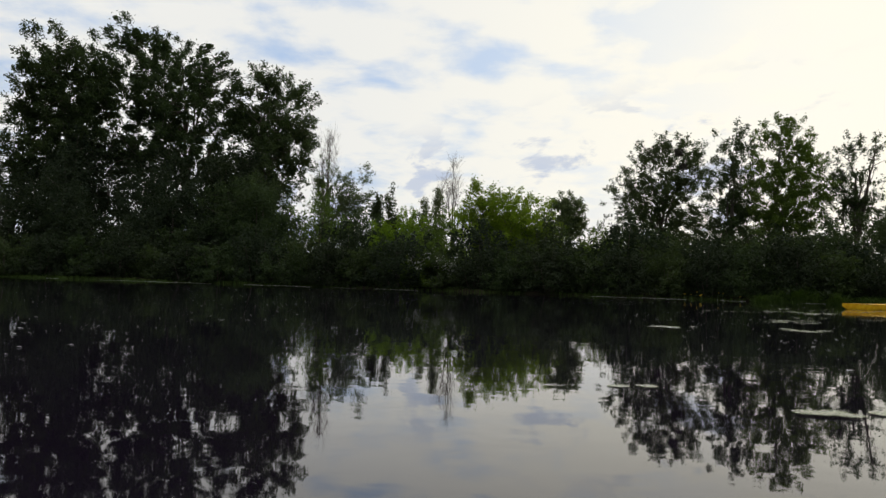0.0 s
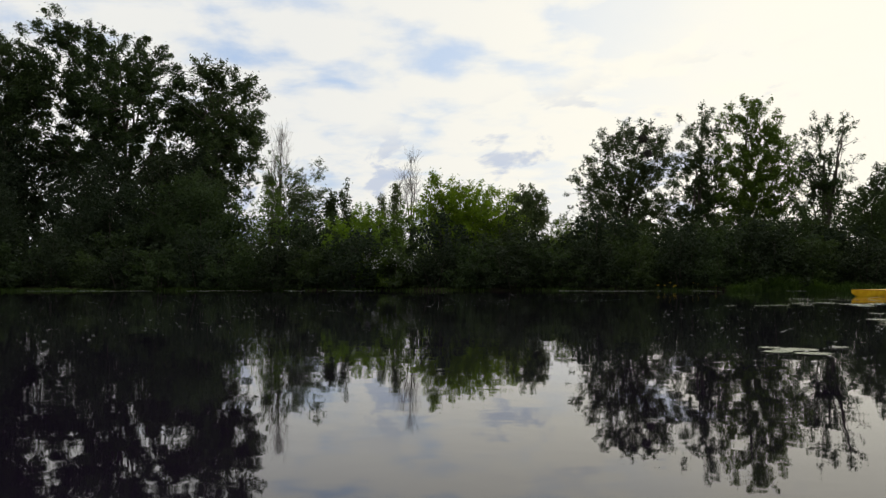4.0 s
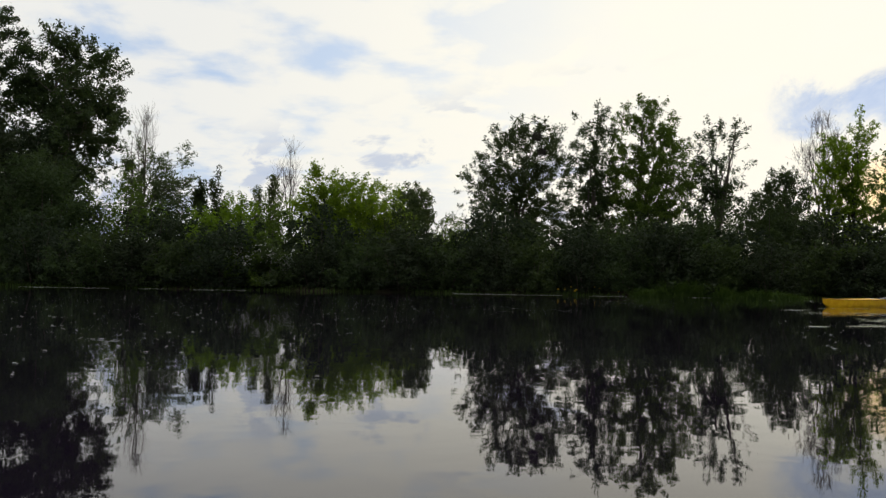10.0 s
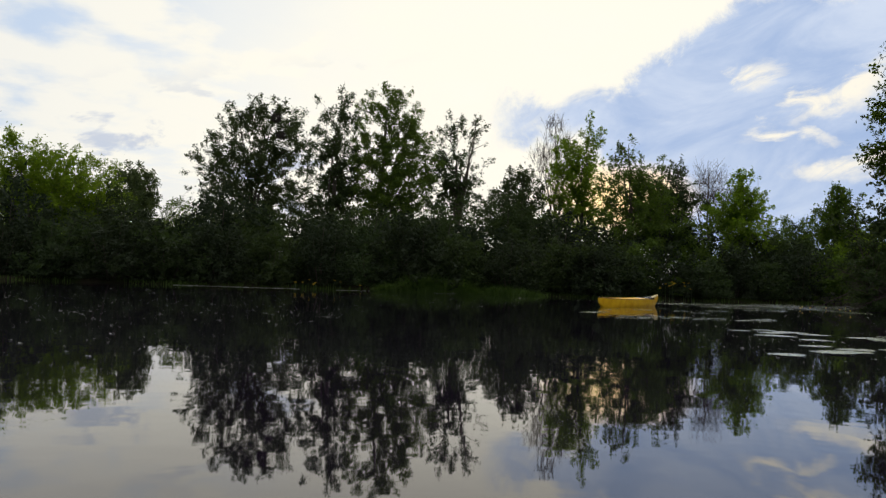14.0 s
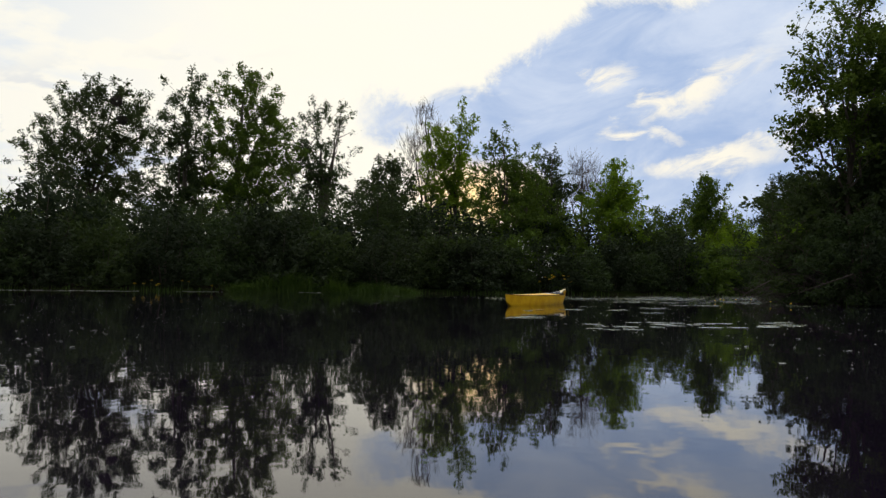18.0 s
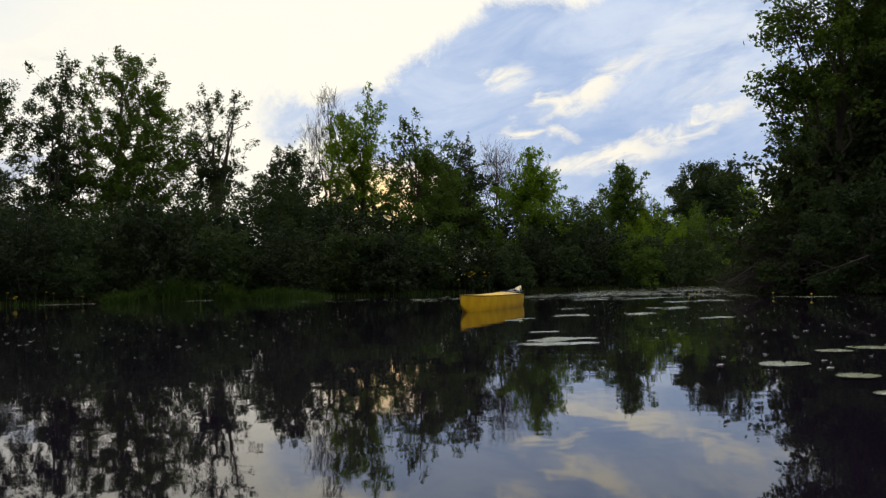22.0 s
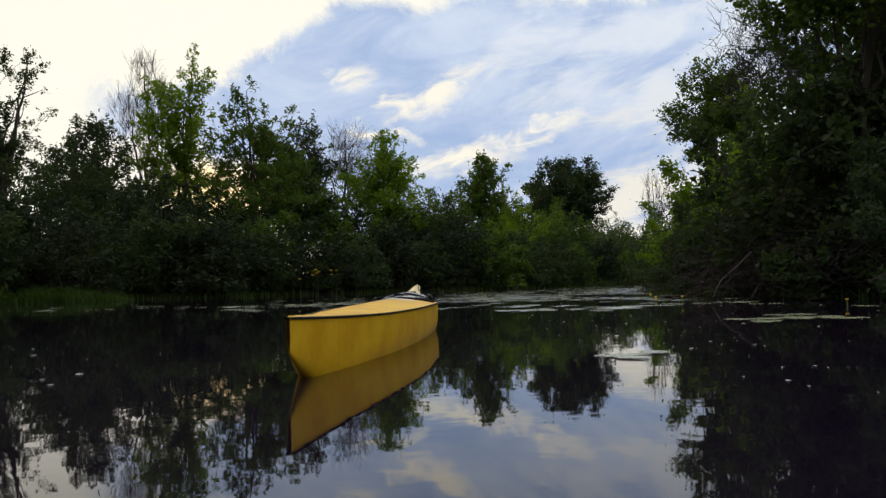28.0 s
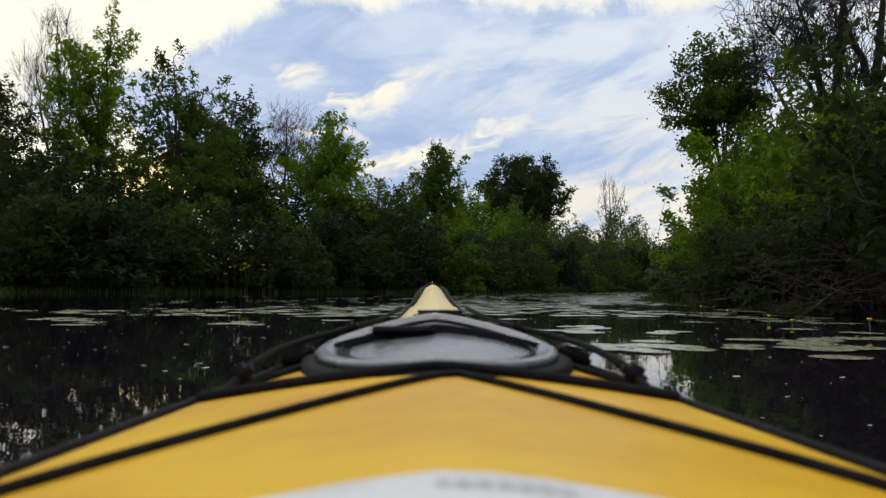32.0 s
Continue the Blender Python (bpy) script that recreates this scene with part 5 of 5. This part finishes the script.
    child("bow_cap", mesh_from("bow_cap", verts, np.stack([i, i + 1, i + 14, i + 13], 1), PALED_YELLOW, True), root, "bow tip coloured pale for its sky sheen")
    # round hatch: rim, lid, straps
    cs, rx, ry = 1.20, 0.168, 0.285
    def oval(scale, z, count=40):
        return [(math.cos(a) * rx * scale, cs + math.sin(a) * ry * scale, deck_z(cs + math.sin(a) * ry * scale, math.cos(a) * rx * scale * 0.8) + z + 0.011 + 0.005 * math.sin(a) * scale) for a in np.arange(count) * 2 * math.pi / count]
    def lofted(rings, mat, name, label):
        n = len(rings[0])
        v = np.concatenate([np.array(r) for r in rings])
        f = [(a * n + k, a * n + (k + 1) % n, (a + 1) * n + (k + 1) % n, (a + 1) * n + k) for a in range(len(rings) - 1) for k in range(n)]
        f.append(tuple(range((len(rings) - 1) * n, len(rings) * n)))
        return child(name, mesh_from(name, v, f, mat, True), root, label)
    lofted([oval(1.14, -0.03), oval(1.14, -0.006), oval(1.05, -0.004)], RUBBER, "hatch_rim", "black rubber hatch rim")
    lofted([oval(1.0, -0.006), oval(1.03, 0.0), oval(1.02, 0.004), oval(0.97, 0.006), oval(0.92, 0.004), oval(0.86, -0.004), oval(0.78, -0.006), oval(0.70, -0.004), oval(0.55, 0.0), oval(0.35, 0.002), oval(0.1, 0.002)], HATCH, "hatch_lid", "grey rubber hatch lid")
    v, f = tubes([(np.array(oval(0.82, -0.004) + oval(0.82, -0.004)[:1]), 0.004, 0.004)], 8)
    child("lid_ring", mesh_from("lid_ring", v, f, RUBBER, True), root, "black rubber ring on the hatch lid")
    bm = bmesh.new()
    bmesh.ops.create_cube(bm, size=1, matrix=pose(-0.05, 1.20, deck_z(1.20, 0.0) + 0.019) @ Matrix.Diagonal((0.095, 0.04, 0.010, 1)))
    bmesh.ops.bevel(bm, geom=bm.edges[:], offset=0.005, segments=2, affect="EDGES")
    part("buckle", bm, RUBBER, root, "black plastic strap buckle", True)
    for s in (1.23,):
        half = section(s)[0]
        bm = bmesh.new()
        us = np.linspace(-half, half, 23)
        top = []
        for u in us:
            z = deck_z(s, u) + 0.012 * max(0.0, 1 - (abs(u) / (rx * 1.2)) ** 4) + 0.002
            top.append([bm.verts.new((u, s + d, z + e)) for d, e in ((-0.014, 0), (0.014, 0), (0.010, 0.011), (-0.010, 0.011))])
        for a, b in zip(top, top[1:]):
            for k in range(4):
                bm.faces.new((a[k], a[(k + 1) % 4], b[(k + 1) % 4], b[k]))
        part("hatch_strap", bm, WEBBING, root, "black webbing hatch strap")
        for k in (-1, 1):
            bm = bmesh.new()
            bmesh.ops.create_cube(bm, size=1, matrix=pose(k * (half * 0.93), s, deck_z(s, half * 0.93) + 0.014, 0, k * 25, 0) @ Matrix.Diagonal((0.05, 0.038, 0.022, 1)))
            bmesh.ops.bevel(bm, geom=bm.edges[:], offset=0.006, segments=2, affect="EDGES")
            part("buckle", bm, RUBBER, root, "black plastic strap buckle", True)
    v, f = tubes([(limb(np.random.default_rng(3), (0.215, 1.16, 0.232), (1, -0.5, 0.1), 0.085, -0.30, 6, 0.05), 0.004, 0.003)], 6)
    child("strap_tail", mesh_from("strap_tail", v, f, WEBBING, True), root)
    # safety line along both edges, with its deck fittings
    for k in (-1, 1):
        line = np.array([(k * u, s, z) for u, s, z in ((0.245, 0.95, 0.200), (0.234, 1.03, 0.222), (0.218, 1.13, 0.234), (0.196, 1.28, 0.240), (0.15, 1.45, 0.248), (0.105, 1.62, 0.256), (0.075, 1.85, 0.272))])
        v, f = tubes([(line, 0.0055, 0.0045)], 8)
        child("safety_line", mesh_from("safety_line", v, f, WEBBING, True), root, "black safety line")
        for u, s, z in ((0.238, 1.0, 0.214), (0.15, 1.45, 0.246)):
            bm = bmesh.new()
            bmesh.ops.create_cube(bm, size=1, matrix=pose(k * u, s, z, 0, k * 30, 0) @ Matrix.Diagonal((0.030, 0.036, 0.024, 1)))
            bmesh.ops.bevel(bm, geom=bm.edges[:], offset=0.007, segments=2, affect="EDGES")
            part("deck_fitting", bm, RUBBER, root, "black plastic deck fitting", True)
    # toggle and grab loop at the bow
    bm = bmesh.new()
    bmesh.ops.create_cube(bm, size=1, matrix=pose(0.01, 1.58, deck_z(1.58, 0.0) + 0.006) @ Matrix.Diagonal((0.10, 0.07, 0.02, 1)))
    bmesh.ops.bevel(bm, geom=bm.edges[:], offset=0.008, segments=2, affect="EDGES")
    part("grab_handle", bm, RUBBER, root, "black rubber grab handle", True)
    # sticker with unreadable print
    bm = bmesh.new()
    rows = [[bm.verts.new((u, s - 1.9 * u * u, deck_z(s - 1.9 * u * u, u) + 0.0025)) for u in np.linspace(-0.14, 0.15, 14)] for s in np.linspace(0.22, 0.372, 8)]
    for a, b in zip(rows, rows[1:]):
        for k in range(13):
            bm.faces.new((a[k], a[k + 1], b[k + 1], b[k]))
    label_part = part("sticker", bm, STICKER, root, "white deck sticker with worn print", True)
    for k in range(7):
        u, s = -0.009 + k * 0.0088, 0.341
        bm = bmesh.new()
        q = [bm.verts.new((u + a, s + b, deck_z(s + b, u + a) + 0.0032)) for a, b in ((0, 0), (0.006, 0), (0.006, 0.013), (0, 0.013))]
        bm.faces.new(q)
        part("print_bar", bm, INK, label_part)


make_kayak()
